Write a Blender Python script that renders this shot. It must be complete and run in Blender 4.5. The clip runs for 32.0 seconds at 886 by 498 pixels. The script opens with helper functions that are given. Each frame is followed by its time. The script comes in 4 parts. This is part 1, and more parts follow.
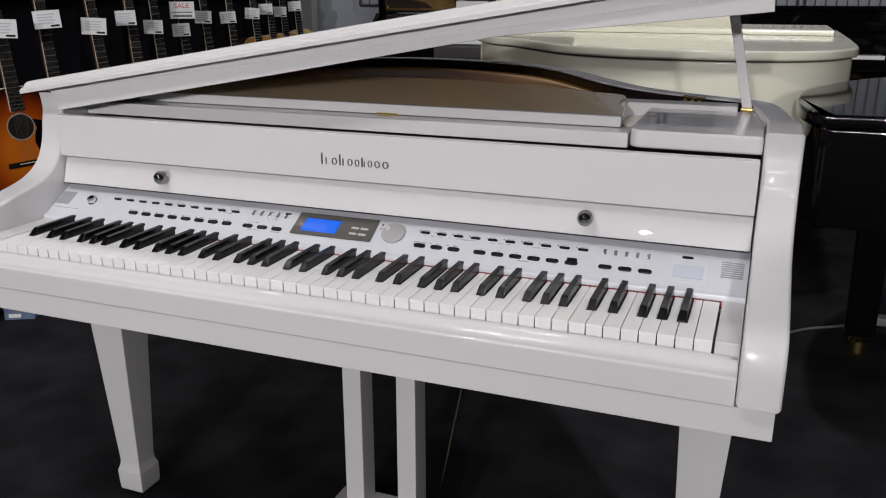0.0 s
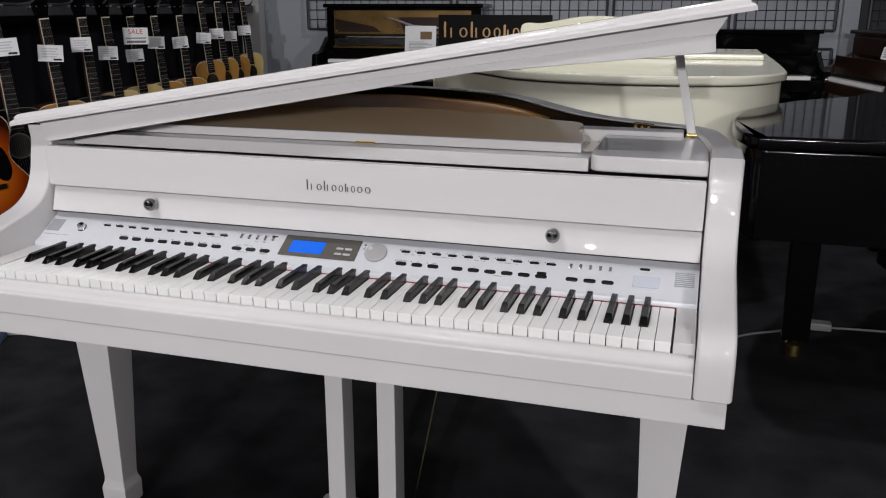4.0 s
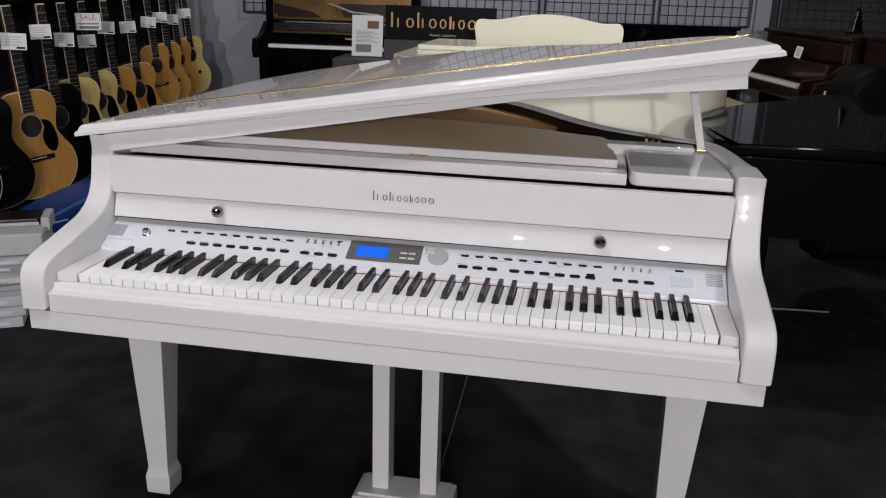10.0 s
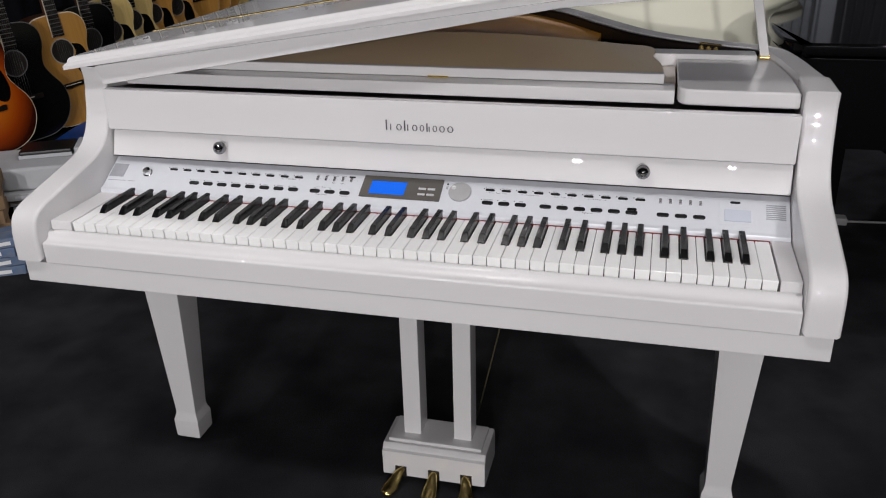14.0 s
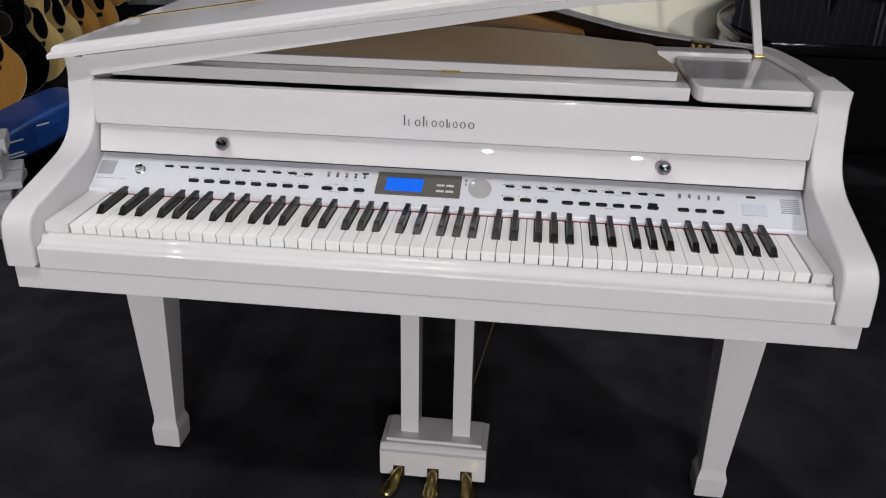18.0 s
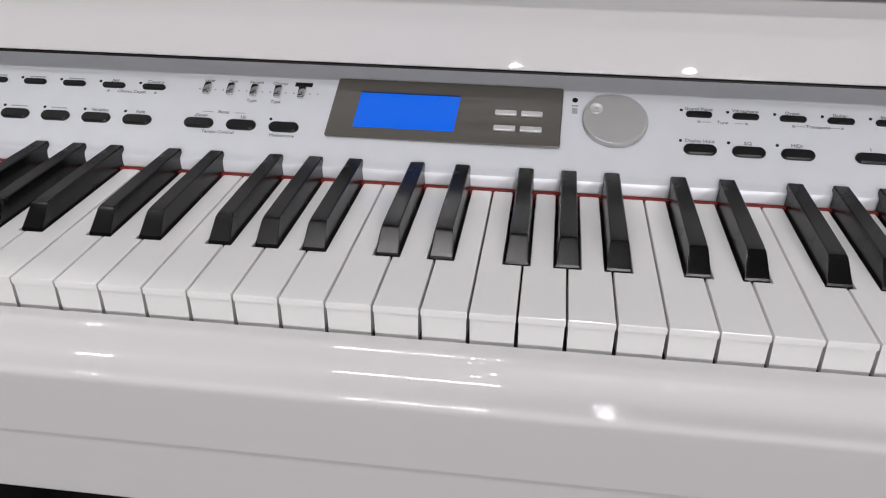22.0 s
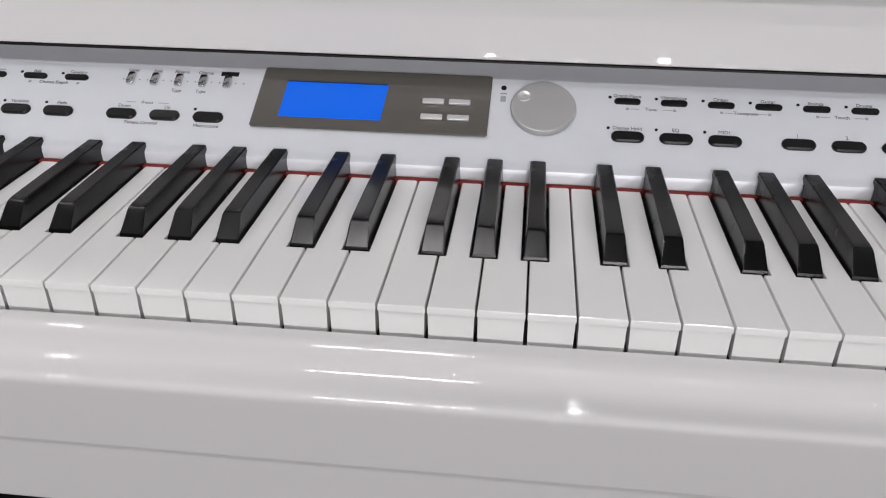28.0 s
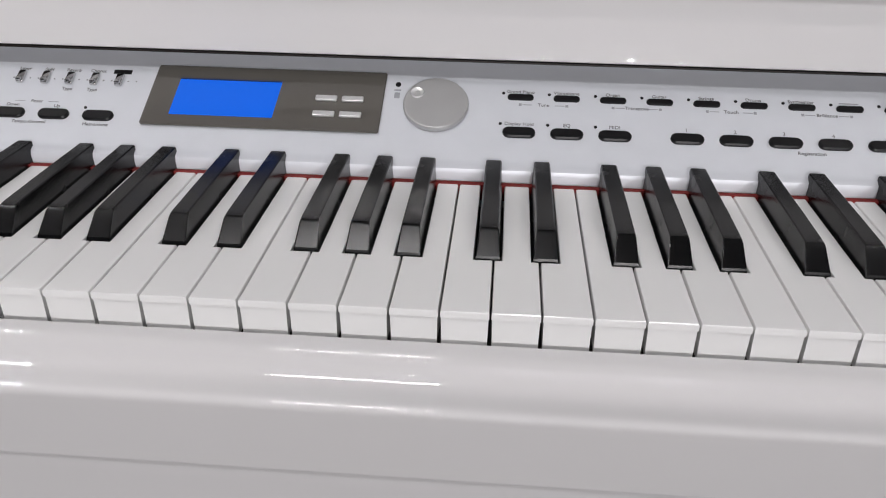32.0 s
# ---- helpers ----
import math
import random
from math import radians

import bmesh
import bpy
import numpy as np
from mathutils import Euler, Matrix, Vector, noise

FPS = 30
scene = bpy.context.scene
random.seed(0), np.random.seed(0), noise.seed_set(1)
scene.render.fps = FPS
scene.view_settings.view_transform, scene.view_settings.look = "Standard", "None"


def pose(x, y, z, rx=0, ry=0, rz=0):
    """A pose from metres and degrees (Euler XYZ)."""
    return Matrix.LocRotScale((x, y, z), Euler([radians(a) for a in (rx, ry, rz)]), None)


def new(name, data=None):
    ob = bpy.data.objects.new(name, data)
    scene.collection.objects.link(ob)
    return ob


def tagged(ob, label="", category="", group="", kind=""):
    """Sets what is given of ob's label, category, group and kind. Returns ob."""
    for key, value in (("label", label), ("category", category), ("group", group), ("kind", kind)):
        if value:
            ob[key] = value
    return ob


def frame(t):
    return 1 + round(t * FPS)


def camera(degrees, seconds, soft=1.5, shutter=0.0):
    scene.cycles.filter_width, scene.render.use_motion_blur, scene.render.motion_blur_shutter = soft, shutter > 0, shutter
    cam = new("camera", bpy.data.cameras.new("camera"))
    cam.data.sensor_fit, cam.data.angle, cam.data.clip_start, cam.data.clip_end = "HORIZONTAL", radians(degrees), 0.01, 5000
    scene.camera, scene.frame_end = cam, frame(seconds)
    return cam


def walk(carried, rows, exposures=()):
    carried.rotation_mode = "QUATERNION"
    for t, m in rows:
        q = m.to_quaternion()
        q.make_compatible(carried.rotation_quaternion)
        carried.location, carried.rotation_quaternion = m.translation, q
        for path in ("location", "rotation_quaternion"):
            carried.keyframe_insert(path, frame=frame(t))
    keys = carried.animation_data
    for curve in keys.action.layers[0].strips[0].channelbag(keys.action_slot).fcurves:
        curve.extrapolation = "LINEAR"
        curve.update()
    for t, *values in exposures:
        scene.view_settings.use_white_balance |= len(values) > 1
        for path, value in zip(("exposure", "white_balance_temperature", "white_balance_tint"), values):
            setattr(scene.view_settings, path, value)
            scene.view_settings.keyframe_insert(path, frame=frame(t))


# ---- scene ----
cam = camera(55.9, 32.0, 1.1)
# seconds, eye x, y, z, yaw, pitch, roll
PATH = [
    (0.0, 0.6423, -1.0421, 1.1297, 21.05, -17.30, 0.02),
    (0.5, 0.6240, -1.0649, 1.1381, 19.57, -17.31, -0.02),
    (1.0, 0.6122, -1.0812, 1.1434, 18.32, -16.99, 0.59),
    (1.5, 0.6030, -1.0895, 1.1463, 17.15, -16.58, 1.09),
    (2.0, 0.5976, -1.1080, 1.1467, 16.32, -16.30, 0.99),
    (2.5, 0.5968, -1.1216, 1.1423, 15.61, -16.18, 0.76),
    (4.5, 0.6295, -1.1970, 1.1708, 18.12, -16.10, -0.09),
    (5.0, 0.6072, -1.2222, 1.1714, 18.99, -16.17, 0.00),
    (5.5, 0.5408, -1.2469, 1.1737, 18.75, -16.12, -0.13),
    (6.0, 0.4746, -1.2696, 1.1766, 16.84, -16.16, 0.06),
    (6.5, 0.4154, -1.2892, 1.1765, 14.76, -16.21, 0.30),
    (7.0, 0.3840, -1.3030, 1.1751, 12.72, -16.24, 0.53),
    (7.5, 0.3739, -1.3017, 1.1755, 11.51, -16.33, 0.58),
    (8.0, 0.3731, -1.3164, 1.1897, 10.66, -16.59, 0.92),
    (8.5, 0.3747, -1.3415, 1.2137, 10.29, -16.94, 0.99),
    (9.0, 0.3744, -1.3687, 1.2375, 10.29, -17.12, 0.89),
    (9.5, 0.3674, -1.3858, 1.2529, 10.04, -17.26, 1.49),
    (10.0, 0.3658, -1.4036, 1.2670, 9.95, -17.59, 1.76),
    (10.5, 0.3645, -1.4136, 1.2620, 10.53, -18.39, 2.13),
    (11.0, 0.3490, -1.4260, 1.2650, 10.54, -20.21, 2.20),
    (11.5, 0.3752, -1.4181, 1.2513, 11.49, -21.68, 0.55),
    (12.0, 0.3657, -1.4216, 1.2561, 11.25, -22.73, -0.69),
    (12.5, 0.3623, -1.3995, 1.2569, 11.26, -23.21, -1.00),
    (13.0, 0.3744, -1.3190, 1.2563, 11.91, -23.36, -0.05),
    (13.5, 0.3943, -1.2354, 1.2703, 13.35, -23.86, -0.04),
    (14.0, 0.4101, -1.2063, 1.2653, 14.77, -24.09, -1.44),
    (14.5, 0.3788, -1.2047, 1.2618, 15.30, -24.11, -1.79),
    (16.5, 0.1665, -1.2566, 1.2410, 7.16, -23.69, 0.60),
    (17.0, 0.1772, -1.2648, 1.2542, 6.63, -24.12, 0.85),
    (17.5, 0.1749, -1.2642, 1.2525, 6.43, -24.09, 1.15),
    (18.0, 0.1694, -1.2281, 1.2708, 6.38, -24.80, 1.12),
    (18.5, 0.1474, -1.0709, 1.2082, 6.87, -25.14, 0.81),
    (19.0, 0.1244, -0.9065, 1.1354, 7.22, -25.19, 0.98),
    (19.5, 0.0972, -0.7610, 1.0638, 7.28, -25.06, 1.13),
    (20.0, 0.0423, -0.6399, 1.0142, 4.95, -25.52, 1.78),
    (20.5, 0.0448, -0.5289, 0.9801, 5.96, -26.28, 1.39),
    (21.0, 0.0410, -0.4354, 0.9478, 6.54, -26.75, 1.15),
    (21.5, 0.0337, -0.3552, 0.9160, 7.16, -27.03, 0.68),
    (22.0, 0.0318, -0.3394, 0.9095, 7.41, -27.27, 0.53),
    (22.5, 0.0314, -0.3343, 0.9077, 7.40, -27.53, 0.44),
    (23.0, 0.0330, -0.3345, 0.9073, 7.24, -27.71, 0.26),
    (23.5, 0.0355, -0.3355, 0.9053, 6.89, -27.67, 0.17),
    (24.0, 0.0382, -0.3367, 0.9030, 6.49, -27.57, 0.24),
    (24.5, 0.0421, -0.3362, 0.9041, 6.47, -27.74, 0.36),
    (25.0, 0.0459, -0.3347, 0.9066, 6.64, -27.94, 0.56),
    (25.5, 0.0478, -0.3333, 0.9088, 6.61, -28.00, 0.85),
    (27.5, 0.0581, -0.3317, 0.9065, 6.04, -27.77, 0.59),
    (28.0, 0.0657, -0.3296, 0.9054, 5.96, -27.77, 0.61),
    (28.5, 0.0724, -0.3300, 0.9055, 5.78, -27.79, 0.64),
    (29.0, 0.0782, -0.3300, 0.9049, 5.56, -27.75, 0.68),
    (29.5, 0.0838, -0.3293, 0.9035, 5.34, -27.65, 0.71),
    (30.0, 0.0900, -0.3283, 0.9025, 5.17, -27.60, 0.74),
    (30.5, 0.0968, -0.3269, 0.9017, 5.02, -27.55, 0.76),
    (31.0, 0.1033, -0.3264, 0.9017, 4.72, -27.49, 0.83),
    (31.5, 0.1105, -0.3258, 0.9018, 4.40, -27.47, 0.89),
    (32.0, 0.1189, -0.3239, 0.8999, 4.15, -27.40, 0.87),
]
walk(cam, [(t, pose(x, y, z, 90 + pitch, 0, yaw) @ pose(0, 0, 0, 0, 0, roll)) for t, x, y, z, yaw, pitch, roll in PATH],
     exposures=[(0.0, -0.44), (4.0, -0.38), (17.8, -0.36), (19.0, -0.50), (21.5, -0.54), (32.0, -0.54)])

# ---- light ----
world = bpy.data.worlds.new("world")
scene.world = world
world.use_nodes = True
world.node_tree.nodes["Background"].inputs[0].default_value = (0.5, 0.55, 0.62, 1)
world.node_tree.nodes["Background"].inputs[1].default_value = 0.002


def strip_lamp(x, y, z, sx, sy, watts, turn=0.0, tint=(1.0, 0.968, 0.975)):
    lamp = bpy.data.lights.new("ceiling_and_fill_lamp", "AREA")
    lamp.shape, lamp.size, lamp.size_y, lamp.energy, lamp.color = "RECTANGLE", sx, sy, watts, tint
    ob = new("ceiling_and_fill_lamp", lamp)
    ob.matrix_world = pose(x, y, z, 0, 0, turn)
    return ob


# square downlights and one tube in the ceiling
# the pair at y -0.25 is unseen fill, added to brighten the key tops
for lx, ly, lw in ((-0.35, -1.1, 33), (-1.4, -0.25, 11), (1.6, -0.25, 14), (1.8, -3.2, 8), (-0.3, -3.7, 5), (-2.1, -3.5, 5), (0.3, 1.25, 24), (-0.5, 4.2, 25), (0.9, 3.6, 18)):
    strip_lamp(lx, ly, 2.9, 0.60 if ly == -1.1 else 0.11, 0.18 if ly == -1.1 else 0.11, lw, 10)
# hanging bulbs further down the shop
for lx, ly, lz, lw, size in ((-0.27, -6.0, 2.85, 13, 0.045), (1.13, -5.9, 2.85, 13, 0.045), (0.6, -9.8, 2.45, 1450, 0.07), (2.3, -9.6, 2.45, 1250, 0.07)):
    bulb = bpy.data.lights.new("hanging_bulb", "POINT")
    bulb.energy, bulb.shadow_soft_size, bulb.color = lw, size, (1.0, 0.968, 0.975)
    new("hanging_bulb", bulb).matrix_world = pose(lx, ly, lz)

# ---- materials ----
def material(name, base, rough=0.5, metal=0.0, coat=0.0, vary=0.0, scale=8.0, bump=0.0, bscale=200.0, rvary=0.0, glow=None, second=None, ior=1.5, per_piece=0.0):
    m = bpy.data.materials.new(name)
    m.use_nodes = True
    t = m.node_tree
    b = t.nodes["Principled BSDF"]
    b.inputs["Base Color"].default_value = (*base, 1)
    b.inputs["Roughness"].default_value = rough
    b.inputs["Metallic"].default_value = metal
    b.inputs["IOR"].default_value = ior
    b.inputs["Coat Weight"].default_value = coat
    b.inputs["Coat Roughness"].default_value = 0.04
    co = t.nodes.new("ShaderNodeTexCoord")
    if vary or second:
        n = t.nodes.new("ShaderNodeTexNoise")
        n.inputs["Scale"].default_value, n.inputs["Detail"].default_value = scale, 6
        t.links.new(co.outputs["Object"], n.inputs["Vector"])
        r = t.nodes.new("ShaderNodeValToRGB")
        lo = second or tuple(c * (1 - vary) for c in base)
        r.color_ramp.elements[0].color, r.color_ramp.elements[1].color = (*lo, 1), (*base, 1)
        r.color_ramp.elements[0].position, r.color_ramp.elements[1].position = 0.32, 0.68
        t.links.new(n.outputs["Fac"], r.inputs["Fac"])
        out = r.outputs["Color"]
        if per_piece:
            info = t.nodes.new("ShaderNodeObjectInfo")
            mp = t.nodes.new("ShaderNodeMapRange")
            mp.inputs["To Min"].default_value, mp.inputs["To Max"].default_value = 1 - per_piece, 1.0
            hs = t.nodes.new("ShaderNodeHueSaturation")
            t.links.new(info.outputs["Random"], mp.inputs["Value"])
            t.links.new(mp.outputs["Result"], hs.inputs["Value"])
            t.links.new(out, hs.inputs["Color"])
            out = hs.outputs["Color"]
        t.links.new(out, b.inputs["Base Color"])
    if rvary:
        n2 = t.nodes.new("ShaderNodeTexNoise")
        n2.inputs["Scale"].default_value, n2.inputs["Detail"].default_value = scale * 2.3, 5
        t.links.new(co.outputs["Object"], n2.inputs["Vector"])
        mr = t.nodes.new("ShaderNodeMapRange")
        mr.inputs["To Min"].default_value, mr.inputs["To Max"].default_value = max(0.01, rough - rvary), rough + rvary
        t.links.new(n2.outputs["Fac"], mr.inputs["Value"])
        t.links.new(mr.outputs["Result"], b.inputs["Roughness"])
    if bump:
        n3 = t.nodes.new("ShaderNodeTexNoise")
        n3.inputs["Scale"].default_value, n3.inputs["Detail"].default_value = bscale, 3
        t.links.new(co.outputs["Object"], n3.inputs["Vector"])
        bm_ = t.nodes.new("ShaderNodeBump")
        bm_.inputs["Strength"].default_value, bm_.inputs["Distance"].default_value = bump, 0.002
        t.links.new(n3.outputs["Fac"], bm_.inputs["Height"])
        t.links.new(bm_.outputs["Normal"], b.inputs["Normal"])
    if glow:
        b.inputs["Emission Color"].default_value = (*glow[:3], 1)
        b.inputs["Emission Strength"].default_value = glow[3]
    return m


def wood(name, dark, light, rough=0.35, scale=3.0, coat=0.3, along=(1, 1, 9)):
    m = material(name, light, rough, coat=coat)
    t = m.node_tree
    co, mp = t.nodes.new("ShaderNodeTexCoord"), t.nodes.new("ShaderNodeMapping")
    mp.inputs["Scale"].default_value = tuple(scale * 9 / a for a in along)
    n = t.nodes.new("ShaderNodeTexNoise")
    n.inputs["Scale"].default_value, n.inputs["Detail"].default_value, n.inputs["Distortion"].default_value = 2.0, 8, 0.6
    r = t.nodes.new("ShaderNodeValToRGB")
    r.color_ramp.elements[0].color, r.color_ramp.elements[1].color = (*dark, 1), (*light, 1)
    r.color_ramp.elements[0].position, r.color_ramp.elements[1].position = 0.3, 0.7
    t.links.new(co.outputs["Object"], mp.inputs["Vector"])
    t.links.new(mp.outputs["Vector"], n.inputs["Vector"])
    t.links.new(n.outputs["Fac"], r.inputs["Fac"])
    t.links.new(r.outputs["Color"], t.nodes["Principled BSDF"].inputs["Base Color"])
    return m


WHITE = material("white_lacquer", (0.70, 0.69, 0.695), 0.014, vary=0.03, scale=3.0, bump=0.003, bscale=35, rvary=0.006)
SILVER = material("silver_paint", (0.70, 0.72, 0.765), 0.42, metal=0.15, vary=0.03, scale=60, bump=0.03, bscale=900, rvary=0.05)
IVORY = material("key_white", (0.92, 0.92, 0.915), 0.14, vary=0.03, scale=9, rvary=0.06, per_piece=0.03)
EBONY = material("key_black", (0.0025, 0.0025, 0.003), 0.25, ior=1.38, vary=0.25, scale=30, bump=0.04, bscale=600, rvary=0.08)
FELT = material("red_felt", (0.24, 0.022, 0.02), 0.95, vary=0.3, scale=160, bump=0.4, bscale=700)
CHROME = material("chrome", (0.66, 0.66, 0.66), 0.07, metal=1.0, rvary=0.03)
KNOB = material("black_chrome", (0.29, 0.29, 0.295), 0.06, metal=1.0, vary=0.1, scale=40, rvary=0.02)
SATIN = material("satin_chrome", (0.72, 0.72, 0.72), 0.34, metal=0.45, vary=0.1, scale=90, rvary=0.08)
RAIL = material("polished_rail", (0.55, 0.55, 0.55), 0.16, metal=1.0, vary=0.15, scale=12, rvary=0.06)
BRASS = material("brass", (0.92, 0.70, 0.27), 0.24, metal=1.0, vary=0.12, scale=30, rvary=0.07)
BUTTON = material("button_black", (0.005, 0.005, 0.006), 0.36, vary=0.2, scale=60, rvary=0.05, ior=1.38)
PRINT = material("grey_print", (0.17, 0.17, 0.18), 0.6, vary=0.1, scale=90)
PALEPRINT = material("pale_print", (0.36, 0.37, 0.40), 0.6, vary=0.1, scale=90)
LETTER = material("letter_grey", (0.17, 0.17, 0.18), 0.3, metal=0.7, vary=0.15, scale=40)
SMOKE = material("smoked_plastic", (0.155, 0.145, 0.13), 0.08, metal=0.35, coat=0.5, vary=0.06, scale=14, rvary=0.02)
LCD = material("lcd_blue", (0.003, 0.05, 0.40), 0.2, glow=(0.0, 0.185, 1.0, 0.66), vary=0.1, scale=20)
LCDEDGE = material("lcd_shadow", (0.005, 0.02, 0.12), 0.3, vary=0.1)
DIAL = material("dial_grey", (0.50, 0.50, 0.50), 0.4, metal=0.5, vary=0.05, scale=60, rvary=0.06)
GRILLE = material("grille_grey", (0.40, 0.41, 0.44), 0.5, metal=0.3, vary=0.1, scale=80)
PALE = material("pale_switch", (0.58, 0.62, 0.70), 0.3, vary=0.04, scale=30)
# white desk; its warm reflection of gold and lid is put into the colour
TANREFLECT = material("music_desk_tan_reflection", (0.80, 0.64, 0.44), 0.05, coat=0.6, vary=0.05, scale=4, rvary=0.05)
# dark lining colour, which also paints the shade in gaps and slots
INSIDE = material("dark_inside_and_shade", (0.012, 0.008, 0.007), 0.4, vary=0.3, scale=7, rvary=0.1)
GOLD = material("gold_plate", (0.86, 0.42, 0.045), 0.36, metal=0.1, vary=0.2, scale=6, rvary=0.1)
RUBBER = material("caster_black", (0.015, 0.015, 0.015), 0.5, vary=0.3, scale=40)
CORD = material("cord_olive", (0.07, 0.06, 0.03), 0.6, vary=0.2, scale=60)
RINGGREY = material("rosette_grey", (0.30, 0.28, 0.24), 0.5, vary=0.15, scale=40)
DIMRING = material("dim_ring", (0.10, 0.10, 0.10), 0.5, vary=0.2)
TAGPRINT = material("tag_print", (0.58, 0.59, 0.62), 0.7, vary=0.1, scale=60)
BEIGE = material("beige_cloth", (0.55, 0.42, 0.26), 0.8, vary=0.15, scale=20)
CARPET = material("carpet", (0.032, 0.032, 0.035), 0.96, second=(0.016, 0.016, 0.0185), scale=5.5, bump=0.9, bscale=420, ior=1.08)
WALLGREY = material("wall_grey", (0.34, 0.36, 0.40), 0.85, vary=0.12, scale=2.2, bump=0.1, bscale=120)
WALLDARK = material("slat_dark", (0.012, 0.0125, 0.016), 0.8, vary=0.3, scale=3.0, bump=0.1, bscale=140, ior=1.1)
CEIL = material("ceiling_tile", (0.06, 0.06, 0.063), 0.9, vary=0.1, scale=6, bump=0.15, bscale=300)
POSTWHITE = material("post_white", (0.55, 0.55, 0.55), 0.6, vary=0.08, scale=5)
WIRE = material("wire_dark", (0.10, 0.105, 0.12), 0.45, metal=0.6, vary=0.2, scale=20)
CREAM = material("cream_lacquer", (0.85, 0.84, 0.70), 0.2, coat=0.5, vary=0.03, scale=3, rvary=0.05)
PIANOBLACK = material("black_lacquer", (0.003, 0.003, 0.0035), 0.06, vary=0.3, scale=3, rvary=0.03, ior=1.42)
BROWN = wood("brown_wood", (0.010, 0.0045, 0.0022), (0.027, 0.011, 0.005), 0.3, 2.0, along=(9, 1, 1))
SPRUCE = wood("spruce_top", (0.33, 0.16, 0.034), (0.40, 0.205, 0.05), 0.3, 9.0, along=(1, 40, 1))
PALEWOOD = wood("pale_top", (0.50, 0.36, 0.13), (0.58, 0.44, 0.18), 0.32, 9.0, along=(1, 40, 1))
SUNBURST = material("sunburst", (0.62, 0.17, 0.012), 0.2, coat=0.5)
_t = SUNBURST.node_tree
_co, _mp, _gr, _ra = (_t.nodes.new(k) for k in ("ShaderNodeTexCoord", "ShaderNodeMapping", "ShaderNodeTexGradient", "ShaderNodeValToRGB"))
_mp.inputs["Location"].default_value, _mp.inputs["Scale"].default_value = (0, -0.78, 0), (3.9, 3.3, 1)
_gr.gradient_type = "SPHERICAL"
for _pos, _col in ((0.0, (0.004, 0.0015, 0.001)), (0.20, (0.03, 0.004, 0.0015)), (0.42, (0.24, 0.034, 0.002)), (0.72, (0.46, 0.115, 0.007))):
    _e = _ra.color_ramp.elements.new(_pos) if _pos not in (0.0, 0.72) else _ra.color_ramp.elements[0 if _pos == 0.0 else -1]
    _e.position, _e.color = _pos, (*_col, 1)
_t.links.new(_co.outputs["Object"], _mp.inputs["Vector"])
_t.links.new(_mp.outputs["Vector"], _gr.inputs["Vector"])
_t.links.new(_gr.outputs["Fac"], _ra.inputs["Fac"])
_t.links.new(_ra.outputs["Color"], _t.nodes["Principled BSDF"].inputs["Base Color"])
GBLACK = material("guitar_black", (0.0022, 0.0022, 0.0026), 0.14, vary=0.3, scale=5)
ROSE = wood("rosewood", (0.004, 0.0025, 0.002), (0.009, 0.0055, 0.004), 0.75, coat=0.0)
ROSE.node_tree.nodes["Principled BSDF"].inputs["IOR"].default_value = 1.2
MAHOG = wood("mahogany", (0.05, 0.017, 0.008), (0.10, 0.038, 0.016), 0.45)
BINDING = material("binding_cream", (0.62, 0.56, 0.44), 0.4, vary=0.06)
STEEL = material("steel", (0.45, 0.45, 0.45), 0.3, metal=1.0, rvary=0.06)
PAPER = material("paper_white", (0.78, 0.79, 0.80), 0.7, vary=0.04, scale=20)
CABLE = material("cable_grey", (0.16, 0.16, 0.16), 0.5, vary=0.1, scale=30)
BOXWHITE = material("carton_white", (0.45, 0.46, 0.48), 0.7, vary=0.12, scale=12)
SALE = material("sale_red", (0.55, 0.03, 0.04), 0.6, vary=0.1)
SIGNBLACK = material("sign_black", (0.004, 0.0035, 0.0035), 0.5, ior=1.2, vary=0.3, scale=5)
PLATEGOLD = material("old_gold_plate", (0.26, 0.155, 0.05), 0.3, metal=0.5, vary=0.45, scale=5, rvary=0.12)
# wall grey scaled down, so the shade at that end is in the colour
WALLSHADE = material("wall_grey_shaded", (0.060, 0.063, 0.070), 0.8, vary=0.35, scale=2.5, bump=0.1, bscale=140, ior=1.2)
SIGNGOLD = material("sign_gold", (0.55, 0.32, 0.14), 0.4, metal=0.3, vary=0.12, scale=20)
DPGREY = material("digital_piano_grey", (0.040, 0.036, 0.040), 0.45, vary=0.15, scale=9, rvary=0.05)
COVER = material("black_cover_cloth", (0.0007, 0.0007, 0.0008), 0.6, vary=0.4, scale=12, bump=0.2, bscale=30, ior=1.2)
CARD = material("cardboard", (0.20, 0.125, 0.065), 0.85, vary=0.15, scale=8, bump=0.1, bscale=90)
BLUECARD = material("blue_card", (0.075, 0.135, 0.26), 0.6, second=(0.16, 0.19, 0.25), scale=22)
BLUEBAG = material("blue_bag", (0.010, 0.058, 0.26), 0.4, vary=0.35, scale=9, bump=0.3, bscale=25)
GREYBOX = material("grey_plastic", (0.28, 0.285, 0.30), 0.45, vary=0.08, scale=7)


# ---- mesh helpers ----
def thing(name, at, label, category, group="", kind=""):
    ob = new(name)
    ob.empty_display_size = 0.05
    ob.matrix_world = at if isinstance(at, Matrix) else Matrix.Translation(at)
    return tagged(ob, label, category, group, kind)


